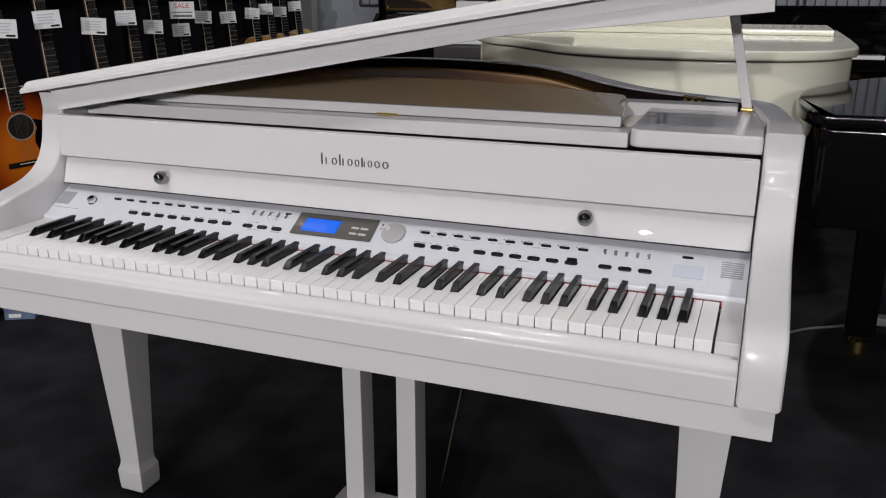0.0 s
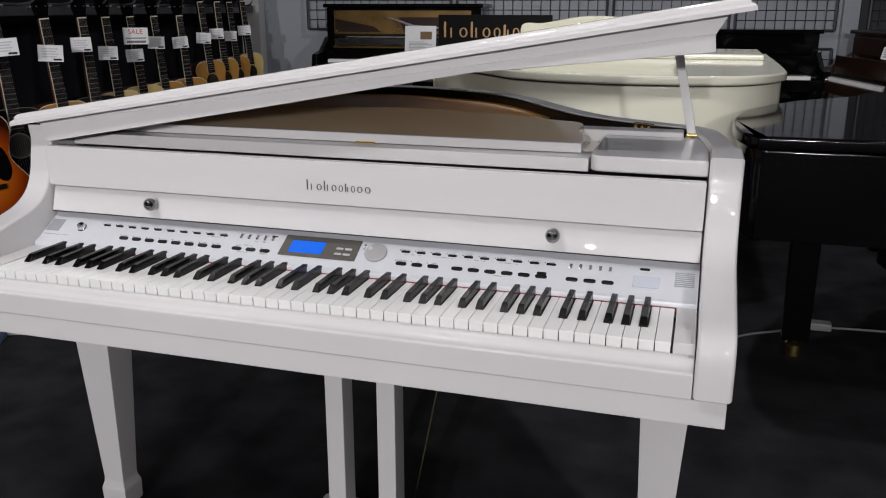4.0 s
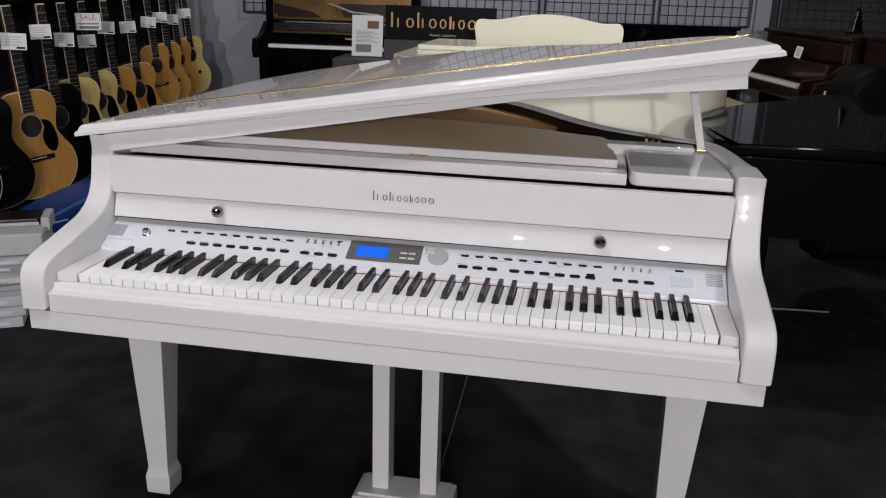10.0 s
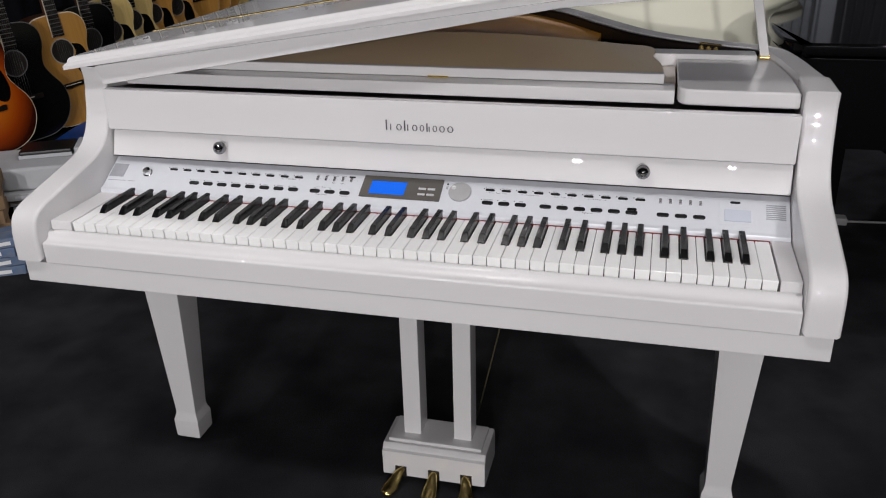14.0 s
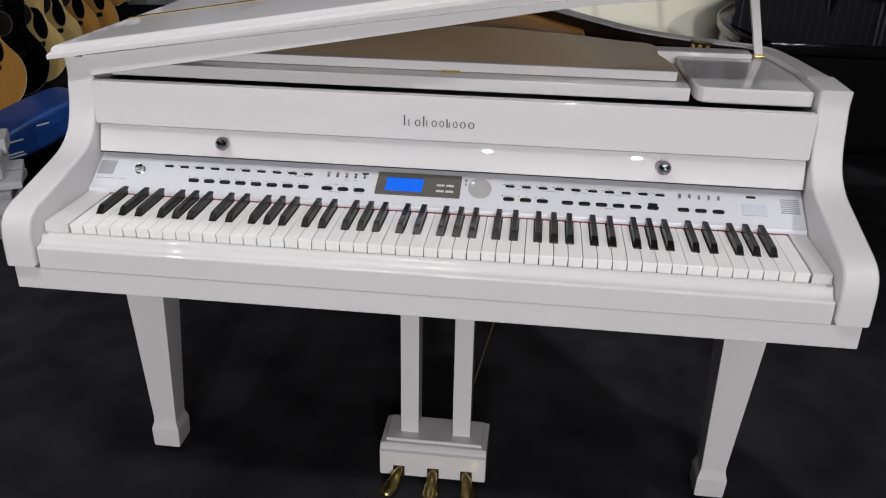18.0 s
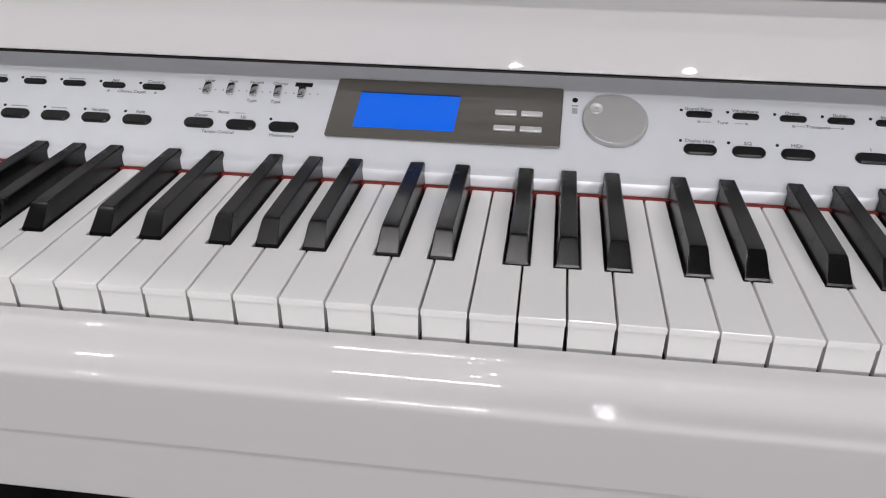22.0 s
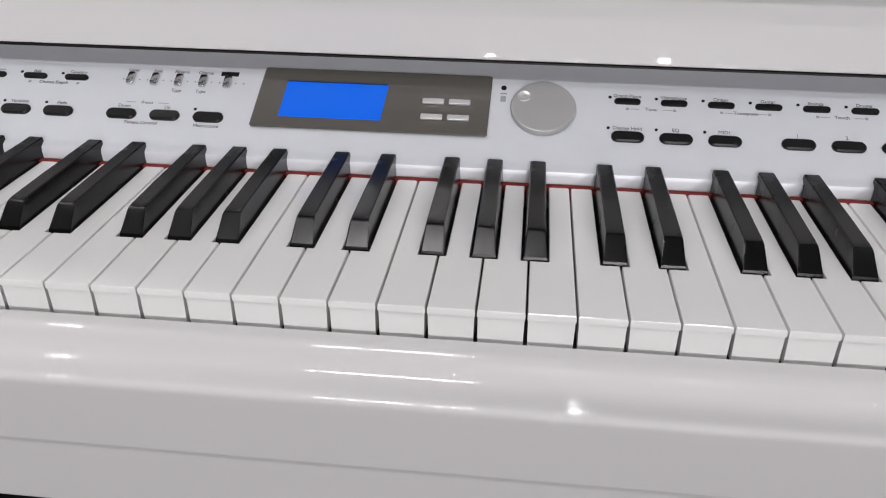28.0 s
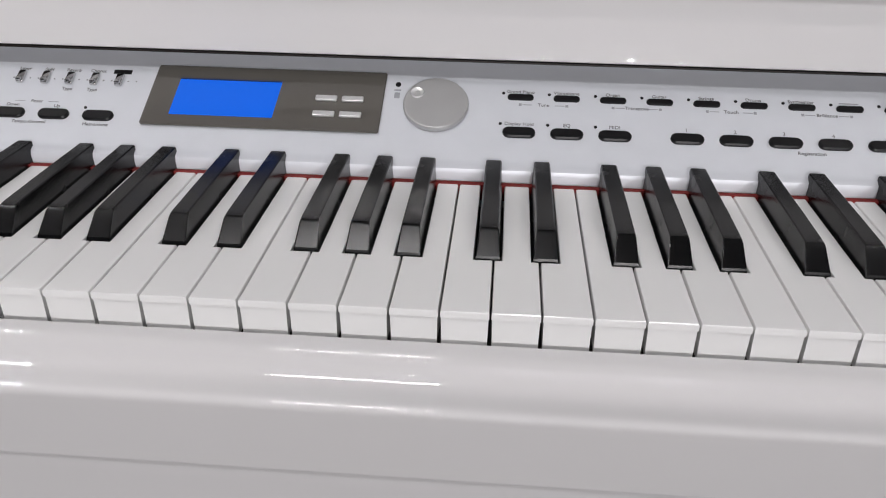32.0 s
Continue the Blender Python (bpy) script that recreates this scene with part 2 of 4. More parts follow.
def mesh_of(name, bm, mat, smooth=True, angle=0.6):
    bmesh.ops.recalc_face_normals(bm, faces=bm.faces[:])
    me = bpy.data.meshes.new(name)
    if smooth:
        for f in bm.faces:
            f.smooth = True
        for e in bm.edges:
            if len(e.link_faces) == 2 and e.calc_face_angle(0) > angle:
                e.smooth = False
    bm.normal_update()
    normals = []
    if smooth and len(bm.faces) < 4000:
        for f in bm.faces:
            for v in f.verts:
                n = Vector((0, 0, 0))
                for g in v.link_faces:
                    if g.normal.dot(f.normal) > math.cos(angle):
                        n += g.normal * g.calc_area()
                normals.append(n.normalized() if n.length > 0 else f.normal.copy())
    bm.to_mesh(me)
    bm.free()
    if normals:
        me.normals_split_custom_set(normals)
    me.materials.append(mat)
    return me


def part(name, bm, mat, parent, label="", at=None):
    me = bm if isinstance(bm, bpy.types.Mesh) else mesh_of(name, bm, mat)
    ob = new(name, me)
    ob.parent = parent
    if at is not None:
        ob.matrix_local = at if isinstance(at, Matrix) else Matrix.Translation(at)
    return tagged(ob, label)


def solid(name, bm, mat, label, category, kind="", group="", at=None):
    ob = new(name, mesh_of(name, bm, mat))
    if at is not None:
        ob.matrix_world = at
    return tagged(ob, label, category, group, kind)


def box(x0, x1, y0, y1, z0, z1, bev=0.0, seg=2, bm=None):
    b = bmesh.new()
    bmesh.ops.create_cube(b, size=1.0)
    for v in b.verts:
        v.co = Vector(((x0 + x1) / 2 + v.co.x * (x1 - x0), (y0 + y1) / 2 + v.co.y * (y1 - y0), (z0 + z1) / 2 + v.co.z * (z1 - z0)))
    if bev:
        bmesh.ops.bevel(b, geom=b.edges[:], offset=bev, segments=seg, affect="EDGES", profile=0.5)
    if bm is None:
        return b
    return join(bm, b)


def join(bm, other):
    me = bpy.data.meshes.new("t")
    other.to_mesh(me)
    other.free()
    bm.from_mesh(me)
    bpy.data.meshes.remove(me)
    return bm


def prism(outline, lo, hi, axis="x", bev=0.0, seg=2):
    """A polygon swept along an axis: outline in (y, z) for x, (x, z) for y, (x, y) for z."""
    b = bmesh.new()

    def put(p, h):
        return {"x": (h, p[0], p[1]), "y": (p[0], h, p[1]), "z": (p[0], p[1], h)}[axis]
    low = [b.verts.new(put(p, lo)) for p in outline]
    high = [b.verts.new(put(p, hi)) for p in outline]
    b.faces.new(low)
    b.faces.new(high[::-1])
    n = len(outline)
    for i in range(n):
        b.faces.new((low[i], high[i], high[(i + 1) % n], low[(i + 1) % n]))
    bmesh.ops.recalc_face_normals(b, faces=b.faces[:])
    if bev:
        caps = [e for e in b.edges if len(e.link_faces) == 2 and any(len(f.verts) == n for f in e.link_faces) and e.calc_face_angle(0) > 0.5]
        bmesh.ops.bevel(b, geom=caps, offset=bev, segments=seg, affect="EDGES", profile=0.5)
    return b


def spline(points, steps=6):
    """A smooth line through points (Catmull-Rom)."""
    out = []
    p = [points[0], *points, points[-1]]
    for i in range(1, len(p) - 2):
        a, b, c, d = (Vector(q) for q in p[i - 1:i + 3])
        for k in range(steps):
            t = k / steps
            out.append(0.5 * ((2 * b) + (c - a) * t + (2 * a - 5 * b + 4 * c - d) * t * t + (3 * b - a - 3 * c + d) * t ** 3))
    out.append(Vector(points[-1]))
    return out


def lathe(profile, seg=24, at=(0, 0, 0)):
    b = bmesh.new()
    rings = []
    for r, z in profile:
        rings.append([b.verts.new((at[0] + r * math.cos(2 * math.pi * k / seg), at[1] + r * math.sin(2 * math.pi * k / seg), at[2] + z)) for k in range(seg)])
    for a, c in zip(rings, rings[1:]):
        for k in range(seg):
            b.faces.new((a[k], a[(k + 1) % seg], c[(k + 1) % seg], c[k]))
    b.faces.new(rings[0][::-1])
    b.faces.new(rings[-1])
    return b


def tube(points, radius, seg=8, bm=None):
    b = bm or bmesh.new()
    pts = [Vector(p) for p in points]
    rings = []
    for i, p in enumerate(pts):
        d = (pts[min(i + 1, len(pts) - 1)] - pts[max(i - 1, 0)]).normalized()
        side = d.cross(Vector((0, 0, 1)) if abs(d.z) < 0.9 else Vector((1, 0, 0))).normalized()
        up = d.cross(side)
        r = radius(i / (len(pts) - 1)) if callable(radius) else radius
        rings.append([b.verts.new(p + side * (r * math.cos(2 * math.pi * k / seg)) + up * (r * math.sin(2 * math.pi * k / seg))) for k in range(seg)])
    for a, c in zip(rings, rings[1:]):
        for k in range(seg):
            b.faces.new((a[k], a[(k + 1) % seg], c[(k + 1) % seg], c[k]))
    b.faces.new(rings[0][::-1])
    b.faces.new(rings[-1])
    return b


def pill(length, width, height, seg=8):
    """A stadium-shaped button lying in its x-y plane, domed edge."""
    b = bmesh.new()
    r, h = width / 2, length / 2 - width / 2

    def ring(s, z):
        pts = []
        for side, c in ((1, h), (-1, -h)):
            for k in range(seg + 1):
                a = -math.pi / 2 + math.pi * k / seg + (0 if side > 0 else math.pi)
                pts.append(b.verts.new((c + s * r * math.cos(a), s * r * math.sin(a), z)))
        return pts
    rings = [ring(1, 0), ring(1, height * 0.6), ring(0.8, height)]
    n = len(rings[0])
    for a, c in zip(rings, rings[1:]):
        for k in range(n):
            b.faces.new((a[k], a[(k + 1) % n], c[(k + 1) % n], c[k]))
    b.faces.new(rings[0][::-1])
    b.faces.new(rings[-1])
    return b


def lettering(text, size):
    """The text as a flat mesh in its x-y plane, centred."""
    cu = bpy.data.curves.new("lettering", "FONT")
    cu.body, cu.size, cu.align_x, cu.align_y, cu.extrude = text, size, "CENTER", "CENTER", 0.0001
    ob = bpy.data.objects.new("lettering", cu)
    scene.collection.objects.link(ob)
    bpy.context.view_layer.update()
    me = bpy.data.meshes.new_from_object(ob.evaluated_get(bpy.context.evaluated_depsgraph_get()))
    bpy.data.objects.remove(ob)
    bpy.data.curves.remove(cu)
    me.materials.clear()
    return me


def written(name, text, size, mat, parent, at, label=""):
    me = lettering(text, size)
    me.materials.append(mat)
    return part(name, me, mat, parent, label, at)

# ---- room: its walls stand ten degrees askew to the piano ----
ROOM = pose(-3.12, 5.36, 0, 0, 0, 10)       # the far left corner; x along the back wall, -y along the guitar wall


solid("floor", box(-0.2, 9.2, -16.2, 0.2, -0.12, 0.0), CARPET, "dark charcoal carpet of the shop floor", "floor", "structure", at=ROOM)
solid("ceiling", box(-0.2, 9.2, -16.2, 0.2, 3.0, 3.12), CEIL, "plain grey tiled shop ceiling", "ceiling", "structure", at=ROOM)
solid("wall_back", box(-0.2, 4.80, 0.0, 0.2, 0.0, 3.0), WALLGREY, "pale blue-grey painted back wall", "wall", "structure", at=ROOM)
solid("wall_back_shaded", box(4.92, 9.2, 0.0, 0.2, 0.0, 3.0), WALLSHADE, "end of the back wall, its grey darkened as shade", "wall", "structure", at=ROOM)
solid("pillar", box(4.80, 4.92, -0.06, 0.2, 0.0, 3.0, 0.004), WALLGREY, "pale grey pillar between wall panels", "pillar", "structure", at=ROOM)
solid("wall_left", box(-0.2, 0.0, -16.0, 0.0, 0.0, 3.0), WALLDARK, "dark grey display wall behind the guitars", "wall", "structure", at=ROOM)
solid("wall_right", box(9.0, 9.2, -16.0, 0.0, 0.0, 3.0), WALLDARK, "dark grey side wall", "wall", "structure", at=ROOM)
solid("wall_front", box(-0.2, 9.2, -16.2, -16.0, 0.0, 3.0), WALLDARK, "dark grey wall at the far end", "wall", "structure", at=ROOM)
solid("trim", box(0.0, 0.16, -0.14, 0.0, 0.0, 3.0, 0.006), POSTWHITE, "white corner post where the walls meet", "trim", "structure", at=ROOM)

# ---- the white grand piano ----
KX, KZ, PITCH = 0.0, 0.700, 0.0235     # keyboard centre, height of the white keys, key width
CX = -0.006                            # middle of the case
piano = thing("grand_piano", (0, 0, 0), "white lacquered digital baby grand piano with raised lid", "piano")

# key bed and front rail
part("key_bed", box(CX - 0.650, CX + 0.650, -0.002, 0.30, 0.630, 0.664, 0.003), WHITE, piano)
part("front_rail", box(CX - 0.700, CX + 0.700, -0.0320, 0.365, 0.588, 0.6287, 0.0020), WHITE, piano)
slip = [(p.x, p.y) for p in spline([(-0.0030, 0.6842), (-0.0085, 0.6838), (-0.0115, 0.6827), (-0.0136, 0.6805), (-0.0150, 0.6775), (-0.0167, 0.6745), (-0.0190, 0.6721), (-0.0222, 0.6704),
                                    (-0.0262, 0.6695), (-0.0300, 0.6690), (-0.0323, 0.6681), (-0.0337, 0.6663), (-0.0340, 0.6640)], 3)]
slip += [(-0.0340, 0.6305), (-0.0335, 0.6297), (-0.0030, 0.6297)]
part("key_slip", prism(slip, CX - 0.6505, CX + 0.6505, "x"), WHITE, piano, "moulded white key slip")
for s in (-1, 1):
    part("screw_cap", lathe([(0.004, 0), (0.004, 0.0008), (0.003, 0.0012)], 12), DIAL, piano, at=(CX + s * 0.645, -0.0085, 0.6838))

# arms that run back into the curved case
arm = spline([(0.232, 0.934), (0.236, 0.905), (0.231, 0.878), (0.222, 0.838), (0.203, 0.802), (0.165, 0.776), (0.10, 0.759), (0.03, 0.743), (-0.012, 0.732),
              (-0.034, 0.717), (-0.043, 0.692), (-0.0445, 0.660), (-0.0445, 0.635)], 5)
outline = [(p.x, p.y) for p in arm] + [(0.34, 0.635), (0.34, 0.934)]
for s in (-1, 1):
    x0, x1 = sorted((CX + s * 0.652, CX + s * 0.7055))
    part("arm", prism(outline, x0, x1, "x", 0.006, 3), WHITE, piano, "scrolled white arm beside the keys")

# case rim: outer line seen from above, and its inner face
right = spline([(CX + 0.7045, 0.335), (0.688, 0.42), (0.675, 0.52), (0.656, 0.598), (0.618, 0.643), (0.564, 0.670), (0.47, 0.727), (0.39, 0.80), (0.30, 0.93), (0.19, 1.10),
                (0.05, 1.24), (-0.14, 1.33), (-0.36, 1.35), (-0.56, 1.28), (-0.68, 1.12), (CX - 0.709, 0.92), (CX - 0.709, 0.60), (CX - 0.709, 0.335)], 6)


def rim_band(line, thick, z0, z1):
    b = bmesh.new()
    outer, inner = [], []
    for i, p in enumerate(line):
        d = (line[min(i + 1, len(line) - 1)] - line[max(i - 1, 0)]).normalized()
        n = Vector((-d.y, d.x))
        outer.append((p.x, p.y))
        inner.append((p.x + n.x * thick, p.y + n.y * thick))
    rows = []
    for (ox, oy), (ix, iy) in zip(outer, inner):
        e = 0.006
        kx, ky = (ix - ox) / thick * e, (iy - oy) / thick * e
        rows.append([b.verts.new(q) for q in ((ox, oy, z0), (ox, oy, z1 - e), (ox + kx, oy + ky, z1), (ix - kx, iy - ky, z1), (ix, iy, z1 - e), (ix, iy, z0))])
    for a, c in zip(rows, rows[1:]):
        for k in range(6):
            b.faces.new((a[k], a[(k + 1) % 6], c[(k + 1) % 6], c[k]))
    b.faces.new(rows[0])
    b.faces.new(rows[-1][::-1])
    return b


part("case_rim", rim_band(right, 0.050, 0.632, 0.932), WHITE, piano, "curved white case rim")


def offset(line, by):
    out = []
    for i, p in enumerate(line):
        d = (line[min(i + 1, len(line) - 1)] - line[max(i - 1, 0)]).normalized()
        out.append(Vector((p.x - d.y * by, p.y + d.x * by)))
    return out


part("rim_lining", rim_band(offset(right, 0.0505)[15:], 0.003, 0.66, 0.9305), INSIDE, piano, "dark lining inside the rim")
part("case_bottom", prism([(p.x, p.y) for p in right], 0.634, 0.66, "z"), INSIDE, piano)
plate = [(min(p.x, 0.30) * 0.90 + CX * 0.10, 0.60 + max(p.y - 0.60, 0.0) * 0.93) for p in right]
part("sounding_plate", prism(plate, 0.880, 0.908, "z"), GOLD, piano, "gold-painted plate inside the case")

# keyboard
board = part("keyboard", box(KX - 0.613, KX + 0.613, 0.004, 0.160, 0.662, 0.680), INSIDE, piano, "eighty-eight keys, white and black")
part("felt_strip", box(KX - 0.6125, KX + 0.6125, 0.1475, 0.1515, 0.690, 0.7005), FELT, board, "red felt strip behind the keys")
NOTES = "ABCDEFG"
BLACK_AT = {"A": 0.0032, "C": -0.0030, "D": 0.0030, "F": -0.0034, "G": 0.0}     # black key after this note, shift from the joint
HALF = 0.0068
CUT = 0.0515


def white_key(left, right_):
    """One white key from its own left joint; left, right_: how far black keys cut into it."""
    g, w = 0.00048, PITCH
    y1 = 0.149
    line = [(g, 0.0), (w - g, 0.0), (w - g, CUT if right_ else y1)]
    if right_:
        line += [(w - right_, CUT), (w - right_, y1)]
    line += [(left if left else g, y1)]
    if left:
        line += [(left, CUT), (g, CUT)]
    b = bmesh.new()
    top = [b.verts.new((x, y, 0.0)) for x, y in line]
    b.faces.new(top)
    rings = [top]
    for z, back, narrow in ((-0.0038, 0.0, 0.0), (-0.0041, 0.0008, 0.0003), (-0.0215, 0.0014, 0.0006)):
        rings.append([b.verts.new((x + (narrow if x < w / 2 else -narrow), y + (back if y == 0.0 else 0), z)) for x, y in line])
    for up, low in zip(rings, rings[1:]):
        for i in range(len(line)):
            b.faces.new((up[i], up[(i + 1) % len(line)], low[(i + 1) % len(line)], low[i]))
    bmesh.ops.recalc_face_normals(b, faces=b.faces[:])
    rim = [e for e in b.edges if e.verts[0].co.z == 0 and e.verts[1].co.z == 0]
    bmesh.ops.bevel(b, geom=rim, offset=0.0011, segments=2, affect="EDGES", profile=0.5)
    return b


shapes = {}
for i in range(52):
    note, before = NOTES[i % 7], NOTES[(i - 1) % 7]
    lcut = HALF + BLACK_AT[before] + 0.0004 if before in BLACK_AT and i > 0 else 0
    rcut = HALF - BLACK_AT[note] + 0.0004 if note in BLACK_AT and i < 51 else 0
    key = (round(lcut, 5), round(rcut, 5))
    if key not in shapes:
        shapes[key] = mesh_of("white_key", white_key(*key), IVORY)
    part("white_key", shapes[key], IVORY, board, at=(KX + (i - 26) * PITCH, 0, KZ))

b = bmesh.new()
rows = []
for y, z, hw in ((0.0532, -0.0015, 0.0064), (0.0538, 0.0000, 0.0063), (0.0642, 0.0098, 0.0051), (0.0658, 0.0107, 0.0049), (0.0690, 0.0112, 0.0048), (0.10, 0.0116, 0.0048), (0.1585, 0.0118, 0.0048)):
    rows.append([b.verts.new(q) for q in ((-0.0066, y, -0.010), (-hw, y, z), (-hw + 0.0007, y + 0.0002, z + 0.0006), (hw - 0.0007, y + 0.0002, z + 0.0006), (hw, y, z), (0.0066, y, -0.010))])
for a, c in zip(rows, rows[1:]):
    for k in range(5):
        b.faces.new((a[k], a[k + 1], c[k + 1], c[k]))
b.faces.new(rows[0])
b.faces.new(rows[-1][::-1])
black_mesh = mesh_of("black_key", b, EBONY, angle=0.35)
for i in range(51):
    if NOTES[i % 7] in BLACK_AT:
        part("black_key", black_mesh, EBONY, board, at=(KX + (i + 1 - 26) * PITCH + BLACK_AT[NOTES[i % 7]], 0, KZ))
for s in (-1, 1):
    a_, c_ = sorted((KX + s * 0.6135, CX + s * 0.651))
    part("key_block", box(a_, c_, -0.001, 0.172, 0.664, 0.7008, 0.002), WHITE, piano, "white block at the end of the keys")

# control panel: a sloping plate, its own frame with x along and y up the slope
SLOPE = math.degrees(math.atan2(0.0265, 0.043))
face = pose(0, 0.163, 0.7104, SLOPE, 0, 0)
shell = [(0.1535, 0.690), (0.1535, 0.7045), (0.1545, 0.7075), (0.1575, 0.7092), (0.163, 0.7104)]
top_y, top_z = 0.163 + 0.083 * math.cos(radians(SLOPE)), 0.7104 + 0.083 * math.sin(radians(SLOPE))
shell += [(top_y, top_z), (top_y + 0.004, top_z), (top_y + 0.004, 0.690)]
panel = part("control_panel", prism(shell, CX - 0.6505, CX + 0.6505, "x"), SILVER, piano, "silver-white sloping control panel")
lay = face.copy()


def on_panel(u, v, h=0.0, turn=0.0):
    return lay @ pose(u, v, h, 0, 0, turn)


long_pill, short_pill = mesh_of("button", pill(0.0208, 0.0082, 0.0022), BUTTON), mesh_of("button", pill(0.0170, 0.0046, 0.0018), BUTTON)
led = mesh_of("indicator", lathe([(0.0011, 0), (0.0011, 0.0004)], 8), BUTTON)
for n in range(10):
    part("button", short_pill, BUTTON, panel, at=on_panel(-0.5175 + 0.03004 * n, 0.0528))
    part("button", short_pill, BUTTON, panel, at=on_panel(0.1296 + 0.0298 * n, 0.0518))
    part("indicator", led, BUTTON, panel, at=on_panel(0.1296 + 0.0298 * n - 0.0112, 0.0552))
    part("indicator", led, BUTTON, panel, at=on_panel(-0.5175 + 0.03004 * n - 0.0112, 0.0562))
for n in range(8):
    part("button", long_pill, BUTTON, panel, at=on_panel(-0.4610 + 0.0301 * n, 0.0227))
    part("indicator", led, BUTTON, panel, at=on_panel(-0.4610 + 0.0301 * n - 0.0108, 0.0300))
for n in range(3):
    part("button", long_pill, BUTTON, panel, at=on_panel(-0.2058 + 0.03005 * n, 0.0229))
    part("button", long_pill, BUTTON, panel, at=on_panel(0.1292 + 0.03015 * n, 0.0225))
    part("button", long_pill, BUTTON, panel, at=on_panel(0.4376 + 0.0302 * n, 0.0222))
    part("indicator", led, BUTTON, panel, at=on_panel(0.1292 + 0.03015 * n - 0.0120, 0.0296))
part("indicator", led, BUTTON, panel, at=on_panel(-0.1457 - 0.0105, 0.0296))
for n in range(6):
    part("button", long_pill, BUTTON, panel, at=on_panel(0.2343 + 0.0301 * n, 0.0225))
part("button", short_pill, BUTTON, panel, at=on_panel(0.2343 + 0.0301 * 5, 0.0300))

# five little slide switches, twice
b = bmesh.new()
box(-0.0026, 0.0026, -0.0052, 0.0052, 0.0, 0.0028, 0.0012, 2, b)
box(-0.0018, 0.0018, -0.0048, -0.0018, 0.0028, 0.0046, 0.0006, 1, b)
switch = mesh_of("slide_switch", b, CHROME)
for n in range(5):
    part("slide_switch", switch, CHROME, panel, "small chrome slide switch", on_panel(-0.2078 + 0.01708 * n, 0.0535))
    part("slide_switch", switch, CHROME, panel, "small chrome slide switch", on_panel(0.4322 + 0.0168 * n, 0.0512))
dots = bmesh.new()
for n in range(-1, 15):
    if n % 3 != 0:
        box(-0.2078 + 0.01708 / 3 * n - 0.0004, -0.2078 + 0.01708 / 3 * n + 0.0004, 0.0531, 0.0539, 0, 0.0003, bm=dots)
tagged(part("dotted_line", dots, PRINT, panel, at=lay), "row of printed dots", kind="stuff")

# display window
disp = part("display", prism([(-0.1152, 0.0168), (0.0392, 0.0168), (0.0401, 0.0180), (0.0408, 0.0664), (0.0398, 0.0676), (-0.1136, 0.0676), (-0.1147, 0.0664), (-0.1164, 0.0180)], 0.0004, 0.0024, "z", 0.0006, 1),
            SMOKE, panel, "smoky glossy display window", lay)
part("screen", prism([(-0.0982, 0.0250), (-0.0300, 0.0250), (-0.0282, 0.0549), (-0.0970, 0.0549)], 0.0025, 0.0029, "z"), LCD, disp, "lit plain blue screen", Matrix.Identity(4))
# shadow along the screen's upper edge, painted as a dark blue strip
part("screen_edge_shadow", prism([(-0.0970, 0.0549), (-0.0282, 0.0549), (-0.0281, 0.0562), (-0.0969, 0.0562)], 0.0025, 0.0028, "z"), LCDEDGE, disp, "", Matrix.Identity(4))
soft_key = mesh_of("soft_key", box(-0.0072, 0.0072, -0.0022, 0.0022, 0.0, 0.0020, 0.0008, 2), SATIN)
for u in (0.0033, 0.0207):
    for v in (0.0294, 0.0425):
        part("soft_key", soft_key, CHROME, disp, "small chrome key", pose(u, v, 0.0024))

# dial with a thumb dimple
dial = part("dial", lathe([(0.0206, 0.0), (0.0211, 0.0012), (0.0213, 0.0036), (0.0207, 0.0046), (0.0196, 0.0050), (0.006, 0.0050)], 48), DIAL, panel, "round grey data dial", on_panel(0.0751, 0.0413))
part("dimple", lathe([(0.0046, 0.0), (0.0040, 0.0008), (0.0026, 0.0002), (0.0008, -0.0002)], 20), SATIN, dial, "polished thumb dimple", pose(-0.0125, 0.0075, 0.0050))
part("indicator", mesh_of("indicator", lathe([(0.0019, 0), (0.0019, 0.0005)], 12), BUTTON), BUTTON, panel, at=on_panel(0.0487, 0.0593))
part("print_mark", box(-0.0022, 0.0022, -0.0006, 0.0006, 0, 0.0002), PALEPRINT, panel, "tiny grey print", on_panel(0.0487, 0.0545))
part("socket_mark", box(-0.0018, 0.0018, -0.0024, 0.0024, 0, 0.0002), PALEPRINT, panel, "tiny grey symbol", on_panel(0.0487, 0.0500))

# loudspeaker grilles, headphone knob and disk slot
mesh_grille = part("grille", box(-0.0162, 0.0162, -0.0165, 0.0165, 0.0, 0.0007, 0.0003, 1), GRILLE, panel, "plain grey grille square", on_panel(-0.638, 0.0425))
thin = mesh_of("slot", box(-0.0158, 0.0158, -0.0004, 0.0004, 0.0006, 0.0009), PALEPRINT)
for n in range(11):
    part("slot", thin, PALEPRINT, mesh_grille, at=(0, -0.0140 + 0.0028 * n, 0))
grille = part("grille", box(-0.0162, 0.0162, -0.0165, 0.0165, 0.0, 0.0006), SILVER, panel, "slotted grille", on_panel(0.622, 0.0425))
bars = mesh_of("slot", box(-0.0158, 0.0158, -0.0011, 0.0011, 0.0006, 0.0012), GRILLE)
for n in range(8):
    part("slot", bars, GRILLE, grille, at=(0, -0.0144 + 0.0041 * n, 0))
part("volume_knob", lathe([(0.0098, 0), (0.0098, 0.0012), (0.0080, 0.0020), (0.0080, 0.0085), (0.0072, 0.0098), (0.0060, 0.0096), (0.002, 0.0090)], 32), CHROME, panel, "chrome volume knob", on_panel(-0.5710, 0.0400))
